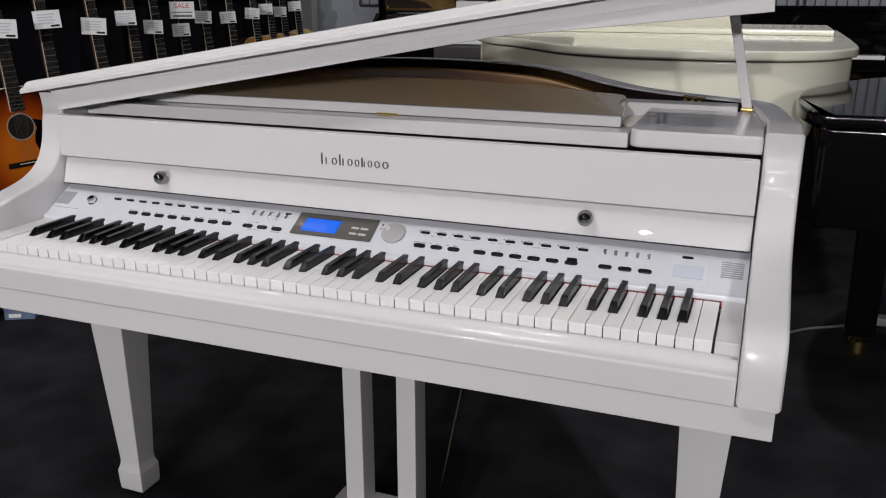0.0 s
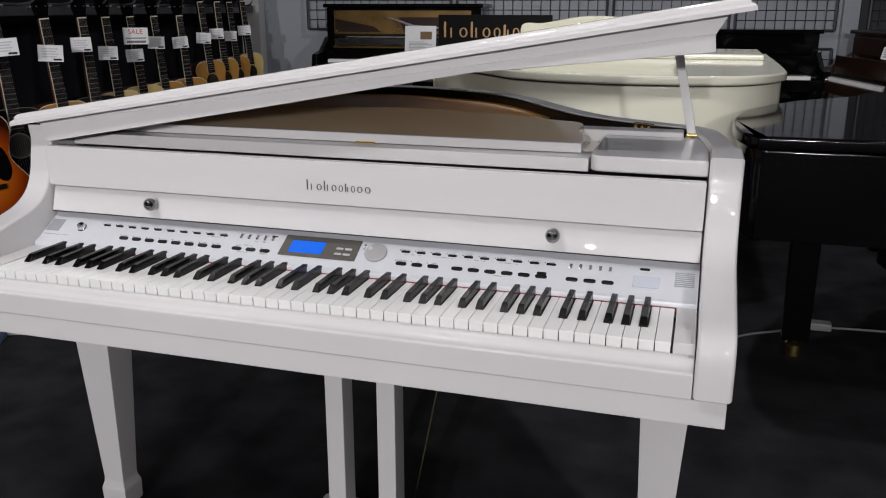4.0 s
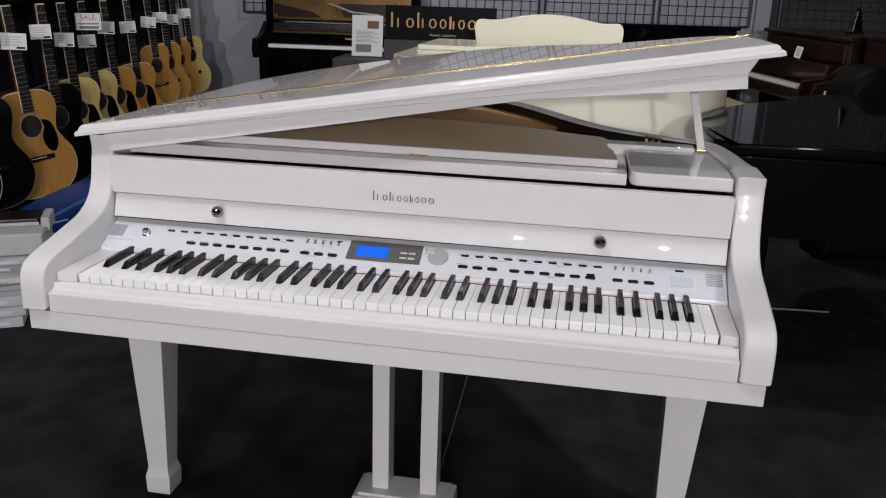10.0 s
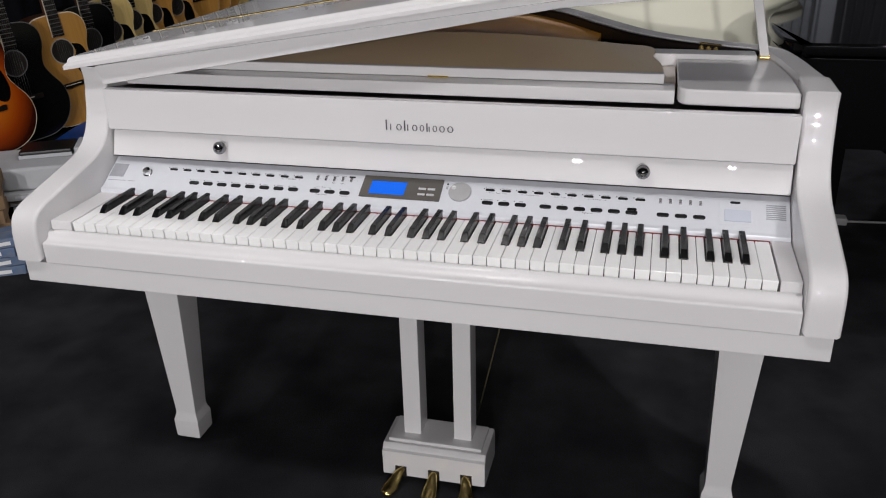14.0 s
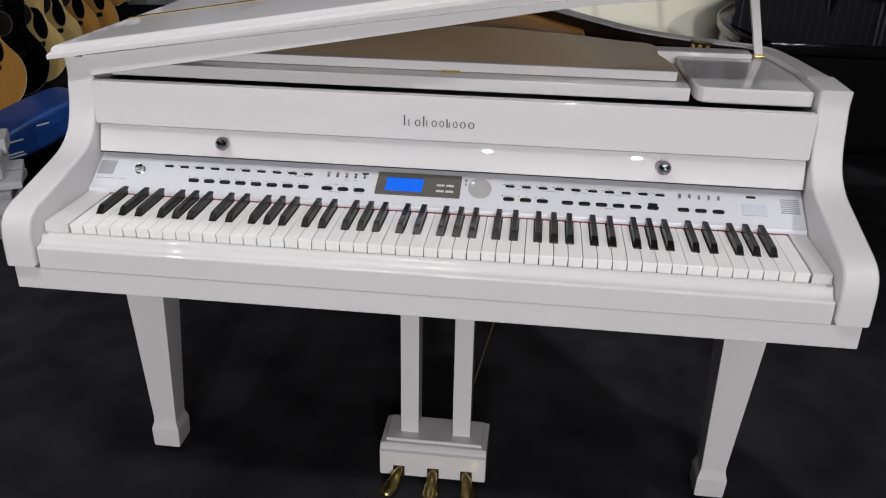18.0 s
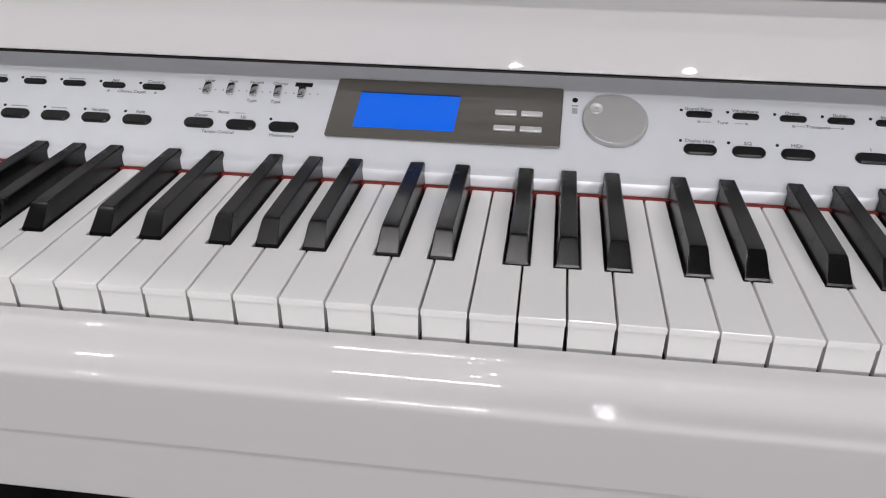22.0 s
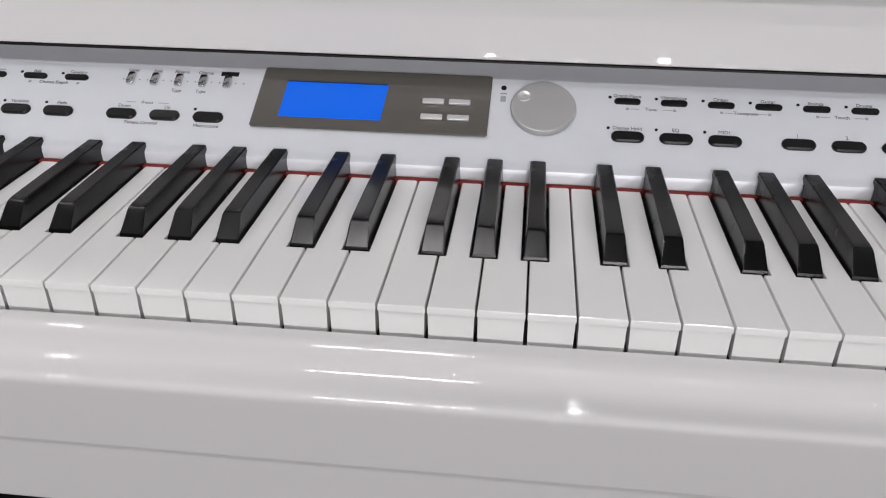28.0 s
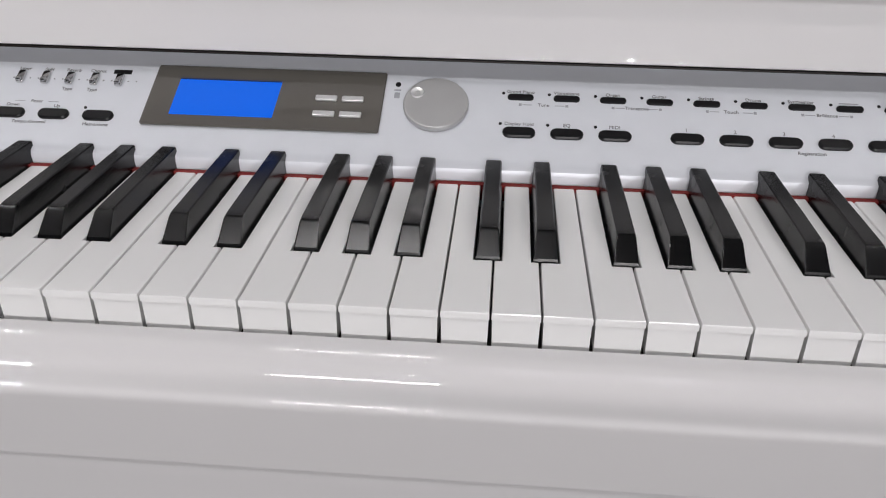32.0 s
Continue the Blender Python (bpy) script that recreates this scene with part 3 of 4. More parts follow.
part("disk_tray", box(-0.0215, 0.0215, -0.0125, 0.0125, 0.0, 0.0022, 0.001), PALE, panel, "pale blue-white disk flap", on_panel(0.5605, 0.0305))
part("disk_slot", short_pill, BUTTON, panel, at=on_panel(0.5563, 0.0585))
part("disk_frame", box(-0.029, 0.029, -0.030, 0.030, -0.0005, 0.0004, 0.0002, 1), SILVER, panel, at=on_panel(0.5600, 0.0400))

# printed words
SMALL = 0.0036
for u, v, text in ((-0.2078, 0.0617, "Layer"), (-0.1907, 0.0617, "Split"), (-0.1736, 0.0617, "Reverb"), (-0.1565, 0.0617, "Chorus"), (-0.1736, 0.0450, "Type"), (-0.1565, 0.0450, "Type"),
                   (-0.2058, 0.0300, "Down"), (-0.1757, 0.0300, "Up"), (-0.1907, 0.0335, "Reset"), (-0.1907, 0.0160, "Tempo Control"), (-0.1457, 0.0157, "Metronome"),
                   (-0.2623, 0.0478, "Chorus Depth"), (-0.2472, 0.0577, "Country"), (-0.2773, 0.0577, "Jazz"), (-0.2500, 0.0300, "Fade"), (-0.2801, 0.0300, "Variation"),
                   (0.1296, 0.0566, "Grand Piano"), (0.1594, 0.0566, "Vibraphone"), (0.1892, 0.0566, "Organ"), (0.2190, 0.0566, "Guitar"), (0.2488, 0.0566, "Strings"), (0.2786, 0.0566, "Drums"),
                   (0.3084, 0.0566, "Synthesizer"), (0.1445, 0.0460, "Tune"), (0.2041, 0.0460, "Transpose"), (0.2637, 0.0460, "Touch"), (0.3233, 0.0460, "Brilliance"),
                   (0.1292, 0.0297, "Display Hold"), (0.1594, 0.0297, "EQ"), (0.1895, 0.0297, "MIDI"), (0.2343, 0.0297, "1"), (0.2644, 0.0297, "2"), (0.2945, 0.0297, "3"), (0.3246, 0.0297, "4"),
                   (0.3095, 0.0150, "Registration")):
    written("printed_word", text, SMALL, PRINT, panel, on_panel(u, v, 0.00025))
setup = part("black_tab", box(-0.0062, 0.0062, -0.0018, 0.0018, 0.0, 0.0003), BUTTON, panel, "black label tab", on_panel(-0.1395, 0.0617))
rules = bmesh.new()
for u in (0.1445, 0.2041, 0.2637, 0.3233):
    for s in (-1, 1):
        box(u + s * 0.0105 - 0.003, u + s * 0.0105 + 0.003, 0.0458, 0.0462, 0, 0.0002, bm=rules)
        box(u + s * 0.0150 - 0.0009, u + s * 0.0150 + 0.0009, 0.0451, 0.0469, 0, 0.0003, bm=rules)
for s in (-1, 1):
    box(-0.1907 + s * 0.0115 - 0.0035, -0.1907 + s * 0.0115 + 0.0035, 0.0333, 0.0337, 0, 0.0002, bm=rules)
    box(-0.2623 + s * 0.0175 - 0.0009, -0.2623 + s * 0.0175 + 0.0009, 0.0469, 0.0487, 0, 0.0003, bm=rules)
for n in range(8):
    box(-0.5175 + 0.03004 * n - 0.006, -0.5175 + 0.03004 * n + 0.006, 0.0572, 0.0581, 0, 0.0002, bm=rules)
for n in range(6):
    box(-0.4610 + 0.0301 * n - 0.006, -0.4610 + 0.0301 * n + 0.006, 0.0296, 0.0304, 0, 0.0002, bm=rules)
for n in range(7, 10):
    box(0.1296 + 0.0298 * n - 0.006, 0.1296 + 0.0298 * n + 0.006, 0.0562, 0.0570, 0, 0.0002, bm=rules)
box(-0.652, -0.612, 0.0165, 0.0178, 0, 0.0002, bm=rules)
box(-0.607, -0.592, 0.0165, 0.0178, 0, 0.0002, bm=rules)
tagged(part("printed_rule", rules, PALEPRINT, panel, "grey printed lines", lay), "grey printed lines", kind="stuff")

# fall board: a knob strip below, a name board above
strip = [(0.2125, 0.7595), (0.2284, 0.8095), (0.245, 0.8095), (0.245, 0.7595)]
fall = part("knob_strip", prism(strip, CX - 0.6495, CX + 0.6495, "x", 0.003), WHITE, piano, "white lower fall board strip")
# shadow line under the strip, built as a thin dark box
part("strip_gap_shadow", box(CX - 0.6490, CX + 0.6490, 0.2126, 0.230, 0.7583, 0.7594), INSIDE, fall, "thin dark line painting the shadow gap below the strip")
for kx in (-0.4075, 0.3985):
    knob = part("knob", lathe([(0.0062, 0), (0.0062, 0.003), (0.0050, 0.005), (0.0088, 0.0072), (0.0118, 0.0112), (0.0128, 0.0160), (0.0120, 0.0212), (0.0092, 0.0256), (0.0048, 0.0284), (0.0012, 0.0290)], 28), KNOB, fall, "round dark chrome knob",
                pose(kx, 0.2198, 0.785, 72, 0, 0))
part("name_board", box(CX - 0.6495, CX + 0.6495, 0.2150, 0.236, 0.8135, 0.8950, 0.0025), WHITE, piano, "white name board")
# the maker's name, as plain bars and rings
MARKS = ((1.42, 1.58), (1.0, 1.0), (1.04, 1.58), (0.95, 1.0), (0.82, 1.0), (0.74, 1.30), (0.80, 1.0), (1.0, 1.0), (1.10, 1.0))


def maker_marks(name, unit, x, y, z, depth, mat, parent, label):
    """A row of plain rings, with a pair of bars for each tall one; unit: height of a low one."""
    for w, h in MARKS:
        wide = unit * w * 0.88
        if h > 1.0:
            b = box(x, x + unit * 0.22, y, y + depth, z, z + unit * h)
            box(x + wide * 0.55, x + wide * 0.55 + unit * 0.16, y, y + depth, z, z + unit * h * 0.62, bm=b)
        else:
            b = bmesh.new()
            rings = [[b.verts.new((x + wide / 2 + wide / 2 * kx * math.cos(a), yy, z + unit / 2 + unit / 2 * kz * math.sin(a)))
                      for a in (2 * math.pi * k / 20 for k in range(20))] for kx, kz, yy in ((1, 1, y), (1, 1, y + depth), (0.58, 0.78, y + depth), (0.58, 0.78, y))]
            for i in range(4):
                for k in range(20):
                    b.faces.new((rings[i][k], rings[i][(k + 1) % 20], rings[(i + 1) % 4][(k + 1) % 20], rings[(i + 1) % 4][k]))
        part(name, b, mat, parent, label)
        x += unit * (w + 0.22)


maker_marks("mark_shape", 0.0122, -0.0675, 0.2143, 0.8400, 0.0009, LETTER, piano, "grey plain shape of the maker's mark")

# top of the case: shelf, music desk, side tray
part("front_shelf", box(CX - 0.650, 0.442, 0.300, 0.360, 0.886, 0.911, 0.003), WHITE, piano, "white shelf in front of the music desk")
# dark block put in the gap to stand for the shade under the shelf
part("shelf_gap_shade", box(CX - 0.650, CX + 0.650, 0.236, 0.360, 0.800, 0.880), INSIDE, piano)
tray = spline([(0.6445, 0.266), (0.56, 0.2655), (0.475, 0.2665), (0.455, 0.272), (0.447, 0.290), (0.4455, 0.33), (0.4450, 0.40), (0.4440, 0.53)], 4)
part("side_tray", prism([(p.x, p.y) for p in tray] + [(0.6445, 0.53)], 0.894, 0.922, "z", 0.004, 3), WHITE, piano, "white side tray with a rounded corner")
part("tray_filler", box(0.405, 0.4435, 0.362, 0.533, 0.880, 0.9065, 0.002), TANREFLECT, piano, "strip beside the tray, tan reflection painted in")
part("back_shelf", box(0.20, 0.596, 0.535, 0.585, 0.896, 0.9305, 0.003), WHITE, piano, "raised white rail behind the tray")
part("prop_block", box(0.598, 0.640, 0.535, 0.585, 0.896, 0.920, 0.003), WHITE, piano)
desk = spline([(-0.56, 0.350), (-0.56, 0.47), (-0.50, 0.545), (-0.36, 0.590), (-0.15, 0.625), (0.05, 0.630), (0.22, 0.598), (0.33, 0.562), (0.385, 0.548), (0.402, 0.520), (0.400, 0.47), (0.415, 0.42), (0.4225, 0.350)], 5)
m = pose(0, 0.350, 0.915, 4.0, 0, 0)
part("music_desk", prism([(p.x, p.y - 0.350) for p in desk], 0.0, 0.014, "z", 0.003), TANREFLECT, piano, "folded white music desk with a scrolled outline, tan reflection painted in", m)
part("desk_lip", box(-0.56, 0.4225, 0.344, 0.362, 0.9115, 0.930, 0.003), WHITE, piano)
part("desk_hinge", tube([(-0.02, 0.343, 0.9125), (0.02, 0.343, 0.9125)], 0.0022), BRASS, piano, "small brass hinge")
part("prop_socket", box(0.600, 0.626, 0.545, 0.568, 0.9205, 0.928, 0.003), BRASS, piano, "brass prop socket")
rim_catch = part("rim_catch", box(-0.021, 0.021, -0.003, 0.003, -0.003, 0.008, 0.002), BRASS, piano, "brass lid catch on the rim", pose(0.5118, 0.6445, 0.923, 0, 0, -31) @ Matrix.Scale(1.2, 4))
for sx in (-0.014, 0.0, 0.014):
    part("catch_knob", lathe([(0.003, -0.012), (0.0055, -0.008), (0.0055, 0.002), (0.003, 0.006)], 12), BRASS, rim_catch, "", pose(sx, -0.004, -0.002))

# lid, hinged along the spine and propped up on the other side
TIP = math.degrees(math.atan2(0.230, 1.416))
lid_at = pose(-0.722, 0, 0.9335, 0, -TIP, 0)
edge = spline([(0.0, 0.20), (0.0, 0.6), (0.0, 0.95), (0.03, 1.15), (0.16, 1.32), (0.36, 1.385), (0.60, 1.37), (0.80, 1.27), (0.94, 1.13), (1.05, 0.95), (1.14, 0.82), (1.23, 0.75),
               (1.33, 0.68), (1.40, 0.58), (1.427, 0.45), (1.434, 0.33), (1.434, 0.20)], 6)
moulding = ((0.0, 0.0), (0.0, 0.007), (0.003, 0.010), (0.007, 0.012), (0.0085, 0.017), (0.012, 0.0205), (0.018, 0.022))


def lid_slab(line, steps):
    b = bmesh.new()
    c = Vector((0.7, 0.7))
    rings = []
    for inset, z in steps:
        ring = []
        n = len(line)
        for i, p in enumerate(line):
            d = (line[(i + 1) % n] - line[i - 1]).normalized()
            side = Vector((d.y, -d.x))
            q = p - side * inset if (p - c).dot(side) > 0 else p + side * inset
            if i in (0, n - 1):
                q = p + Vector((inset if i == 0 else -inset, inset))
            ring.append(b.verts.new((q.x, q.y, z)))
        rings.append(ring)
    for a, c2 in zip(rings, rings[1:]):
        for k in range(len(a)):
            b.faces.new((a[k], a[(k + 1) % len(a)], c2[(k + 1) % len(a)], c2[k]))
    b.faces.new(rings[0][::-1])
    b.faces.new(rings[-1])
    return b


lid = part("lid", lid_slab(edge, moulding), WHITE, piano, "glossy white lid with a moulded edge, propped open", lid_at)
part("lid_hinge", box(0.012, 1.418, 0.5070, 0.5180, 0.0219, 0.0242, 0.0010), BRASS, lid, "long brass piano hinge", Matrix.Identity(4))
apron = [(-0.668, 0.939), (0.565, 1.119), (0.637, 1.1275), (0.640, 1.100), (0.563, 1.092), (0.245, 1.060), (-0.190, 0.982), (-0.653, 0.902)]
part("lid_apron", prism(apron, 0.222, 0.243, "y", 0.002), WHITE, piano, "white rail below the lid's front edge")
frame_board = [(-0.668, 0.9375), (0.565, 1.1175), (0.637, 1.1260), (0.655, 1.157), (-0.690, 0.939)]
part("lid_frame", prism(frame_board, 0.230, 0.252, "y"), WHITE, piano)
stick = part("lid_prop", prism([(-0.0085, 0), (0.0085, 0), (0.0085, 0.1995), (-0.0085, 0.1995)], -0.006, 0.006, "y", 0.0015), WHITE, piano, "white lid prop stick", pose(0.611, 0.555, 0.926, 0, -13.0, 0))

# tapered square legs on casters
for s in (-1, 1):
    lx, ly = (-0.622 if s < 0 else 0.608), 0.279
    leg = bmesh.new()
    rows = []
    for z, h in ((0.587, 0.0425), (0.480, 0.0425), (0.145, 0.0265), (0.135, 0.0275), (0.122, 0.0320), (0.118, 0.0325), (0.080, 0.0315), (0.076, 0.0300)):
        k = (0.587 - z) / 0.511
        cx, cy, cz = lx - (0.021 if s < 0 else 0.008) * k, ly + 0.029 * k, z - 0.064 * k
        rows.append([leg.verts.new((cx + i * h, cy + j * h, cz)) for i, j in ((-1, -1), (1, -1), (1, 1), (-1, 1))])
    for a, c in zip(rows, rows[1:]):
        for k in range(4):
            leg.faces.new((a[k], a[(k + 1) % 4], c[(k + 1) % 4], c[k]))
    leg.faces.new(rows[0][::-1])
    leg.faces.new(rows[-1])
    bmesh.ops.recalc_face_normals(leg, faces=leg.faces[:])
    bmesh.ops.bevel(leg, geom=[e for e in leg.edges if abs(e.verts[0].co.z - e.verts[1].co.z) > 0.003], offset=0.0025, segments=2, affect="EDGES", profile=0.5)
    legp = part("leg", leg, WHITE, piano, "tapered square white leg")
    part("caster", lathe([(0.012, 0.0), (0.017, 0.002), (0.018, 0.006), (0.018, 0.010), (0.014, 0.0125)], 20), RUBBER, legp, "black caster", Matrix.Translation((cx, cy, 0.0)))

# pedal lyre
LYRE = Matrix.Translation((-0.011, 0.039, -0.037)) @ Matrix.Scale(1.0295, 4)
lyre = part("lyre_box", prism([(0.2075, 0.049), (0.2065, 0.110), (0.2125, 0.113), (0.2150, 0.119), (0.2210, 0.124), (0.318, 0.124), (0.324, 0.113), (0.324, 0.049)], -0.1165, 0.1165, "x", 0.004), WHITE, piano, "white pedal box", LYRE)
# added block, dark to merge with the shadow below the pedal box
part("lyre_shade_block", box(-0.080, 0.080, 0.250, 0.305, 0.0368, 0.049), RUBBER, lyre, "added dark block in the shadow under the pedal box", Matrix.Identity(4))
part("lyre_step", box(-0.105, 0.105, 0.226, 0.312, 0.124, 0.133, 0.003), WHITE, lyre, "", Matrix.Identity(4))
for px in (-0.069, 0.048):
    part("lyre_post", box(px - 0.0205, px + 0.0205, 0.298, 0.353, 0.096, 0.588, 0.003), WHITE, piano, "square white pedal post")
for px, lean in ((-0.073, -20), (0.002, 0), (0.0745, 14)):
    slot = part("pedal_slot", box(px - 0.0125, px + 0.0125, 0.2040, 0.2075, 0.049, 0.074), INSIDE, lyre, "dark pedal slot", Matrix.Identity(4))
    p = bmesh.new()
    rws = []
    for y_, z_, w_, h_ in ((0.070, 0.012, 0.0070, 0.0060), (0.030, 0.012, 0.0072, 0.0062), (0.010, 0.010, 0.0078, 0.0064), (-0.006, 0.004, 0.0095, 0.0060), (-0.018, -0.004, 0.0125, 0.0055),
                           (-0.030, -0.010, 0.0155, 0.0058), (-0.042, -0.0145, 0.0170, 0.0064), (-0.052, -0.0165, 0.0155, 0.0066), (-0.059, -0.0170, 0.0105, 0.0056), (-0.062, -0.0170, 0.0040, 0.0026)):
        rws.append([p.verts.new((w_ * math.cos(2 * math.pi * k / 14), y_, z_ + h_ * math.sin(2 * math.pi * k / 14))) for k in range(14)])
    for a, c in zip(rws, rws[1:]):
        for k in range(14):
            p.faces.new((a[k], a[(k + 1) % 14], c[(k + 1) % 14], c[k]))
    p.faces.new(rws[0])
    p.faces.new(rws[-1][::-1])
    part("pedal", p, BRASS, piano, "polished brass pedal", LYRE @ pose(px, 0.202, 0.060, 0, 0, lean))
part("cord", tube([(0.172, 0.42, 0.632), (0.105, 0.46, 0.318), (0.034, 0.505, 0.003)], 0.0018), CORD, piano, "thin olive cord hanging to the floor")

# ---- guitars along the dark wall ----
def body_line(scale=1.0, n=44):
    """Outline of an acoustic guitar's body, base at y = 0, up to y = 0.50."""
    half = spline([(0.0, 0.0), (0.09, 0.006), (0.160, 0.045), (0.198, 0.120), (0.190, 0.195), (0.150, 0.255), (0.126, 0.300), (0.130, 0.350), (0.145, 0.400), (0.138, 0.455), (0.095, 0.492), (0.03, 0.500)], 4)
    right_ = [(p.x * scale, p.y * scale) for p in half]
    return right_ + [(-x, y) for x, y in reversed(right_[1:])]


def guitar(at, top, side, guard, label, neck_wood, scale=1.0, cutaway=False):
    g = thing("acoustic_guitar", at, label, "guitar", "guitars along the wall")
    line = body_line(scale)
    depth = 0.095 * scale
    body = part("body", prism(line, -depth, 0.0, "z", 0.006, 2), side, g, "", pose(0, 0, 0, 90, 0, 0))
    part("soundboard", prism([(x * 0.975, 0.006 * scale + y * 0.976) for x, y in line], 0.0, 0.003, "z"), top, body, "", Matrix.Identity(4))
    part("binding", prism([(x * 0.992, 0.002 + y * 0.992) for x, y in line], -0.002, 0.0016, "z"), DIMRING if top is GBLACK else BINDING, body, "", Matrix.Identity(4))
    hole_y = 0.335 * scale
    ring = lathe([(0.056 * scale, 0.0), (0.056 * scale, 0.0012), (0.046 * scale, 0.0012)], 28, (0, hole_y, 0.0030))
    part("rosette", ring, DIMRING if top is GBLACK else RINGGREY if guard else ROSE, body, "ring round the sound hole", Matrix.Identity(4))
    part("sound_hole", lathe([(0.051 * scale, 0.0), (0.051 * scale, 0.0018), (0.02, 0.0018)], 28, (0, hole_y, 0.0032)), INSIDE, body, "dark sound hole", Matrix.Identity(4))
    if guard:
        gl = spline([(0.050, 0.36), (0.092, 0.345), (0.112, 0.30), (0.118, 0.245), (0.098, 0.205), (0.064, 0.215), (0.045, 0.262), (0.052, 0.300), (0.062, 0.325), (0.050, 0.36)], 4)
        part("pick_guard", prism([(p.x * scale, p.y * scale) for p in gl[:-1]], 0.0030, 0.0046, "z"), GBLACK, body, "black pick guard", Matrix.Identity(4))
    bridge = part("bridge", box(-0.082 * scale, 0.082 * scale, 0.172 * scale, 0.194 * scale, 0.003, 0.011, 0.003), ROSE, body, "dark wooden bridge", Matrix.Identity(4))
    part("saddle", box(-0.038, 0.038, 0.184 * scale, 0.187 * scale, 0.011, 0.014), BINDING, bridge, "", Matrix.Identity(4))
    y0, y1 = 0.40 * scale, 0.50 * scale + 0.37
    neck = part("neck", prism([(-0.028, y0 + 0.09 * scale), (0.028, y0 + 0.09 * scale), (0.021, y1), (-0.021, y1)], -0.018, 0.002, "z", 0.004), neck_wood, g, "", pose(0, 0, 0, 90, 0, 0))
    fb = part("fretboard", prism([(-0.028, y0), (0.028, y0), (0.0215, y1), (-0.0215, y1)], 0.0034, 0.0085, "z"), ROSE, neck, "", Matrix.Identity(4))
    full = (y1 - 0.16 * scale)
    for n in range(1, 20):
        fy = y1 - full * (1 - 2 ** (-n / 12))
        if fy > y0 + 0.01:
            w = 0.0215 + 0.0065 * (y1 - fy) / (y1 - y0)
            part("fret", box(-w, w, fy - 0.0013, fy + 0.0013, 0.0085, 0.0096), STEEL, neck, "", Matrix.Identity(4))
    part("nut", box(-0.0215, 0.0215, y1 - 0.003, y1 + 0.003, 0.003, 0.011), BINDING, neck, "", Matrix.Identity(4))
    for k in range(6):
        xa, xb = -0.027 + 0.0108 * k, -0.017 + 0.0068 * k
        part("string", tube([(xa, 0.185 * scale, 0.0145), (xb, y1, 0.0115)], 0.0004, 4), DIMRING, neck, "", Matrix.Identity(4))
    head = part("headstock", prism([(-0.024, y1), (0.024, y1), (0.036, y1 + 0.05), (0.034, y1 + 0.165), (0.012, y1 + 0.185), (-0.012, y1 + 0.185), (-0.034, y1 + 0.165), (-0.036, y1 + 0.05)], -0.016, 0.0, "z", 0.002), GBLACK, g, "", pose(0, 0, 0, 90, 0, 0))
    part("neck_binding", prism([(-0.0292, y0), (-0.0270, y0), (-0.0207, y1), (-0.0227, y1)], 0.0030, 0.0090, "z"), BINDING, neck, "pale line along the fretboard", Matrix.Identity(4))
    peg = mesh_of("tuning_peg", box(-0.009, 0.009, -0.005, 0.005, -0.004, 0.004, 0.003), STEEL)
    post = mesh_of("tuning_post", lathe([(0.003, 0), (0.003, 0.008)], 8), STEEL)
    for s in (-1, 1):
        for n in range(3):
            part("tuning_peg", peg, STEEL, head, "", Matrix.Translation((s * 0.048, y1 + 0.055 + 0.045 * n, -0.008)))
            part("tuning_post", post, STEEL, head, "", Matrix.Translation((s * 0.021, y1 + 0.055 + 0.045 * n, 0.0)))
    return g


# place, top, sides, pick guard, label, neck, scale
ROW = [
    (-2.215, 1.525, SUNBURST, GBLACK, True, "orange sunburst acoustic guitar with a black pick guard", MAHOG, 1.0),
    (-2.205, 1.745, GBLACK, GBLACK, False, "black acoustic guitar hung beside others", MAHOG, 1.0),
    (-2.205, 2.005, SPRUCE, MAHOG, True, "natural spruce acoustic guitar with black pick guard", MAHOG, 1.0),
    (-2.255, 2.270, GBLACK, GBLACK, False, "black acoustic guitar with pale rosette", MAHOG, 1.0),
    (-2.305, 2.520, PALEWOOD, MAHOG, True, "pale-topped acoustic guitar with dark pick guard", ROSE, 1.0),
    (-2.400, 2.860, PALEWOOD, MAHOG, True, "pale-topped acoustic guitar with dark pick guard", ROSE, 1.0),
    (-2.420, 3.090, SPRUCE, MAHOG, True, "pale-topped acoustic guitar with dark pick guard", ROSE, 1.0),
    (-2.455, 3.380, SPRUCE, MAHOG, True, "honey-topped acoustic guitar with dark pick guard", ROSE, 1.0),
    (-2.520, 3.740, SPRUCE, MAHOG, False, "small classical guitar with plain honey top", ROSE, 0.82),
    (-2.545, 3.940, SPRUCE, MAHOG, False, "small classical guitar with plain honey top", ROSE, 0.82),
    (-2.610, 4.220, SPRUCE, MAHOG, False, "small classical guitar with plain honey top", ROSE, 0.82),
    (-2.650, 4.490, PALEWOOD, MAHOG, False, "pale classical guitar at the end of the row", ROSE, 0.84),
]
TAG_Z = (0.977, 1.005, 0.968, 0.995, 0.943, 0.913, 0.973, 0.963, 0.976, 0.998, 0.974, 1.006)
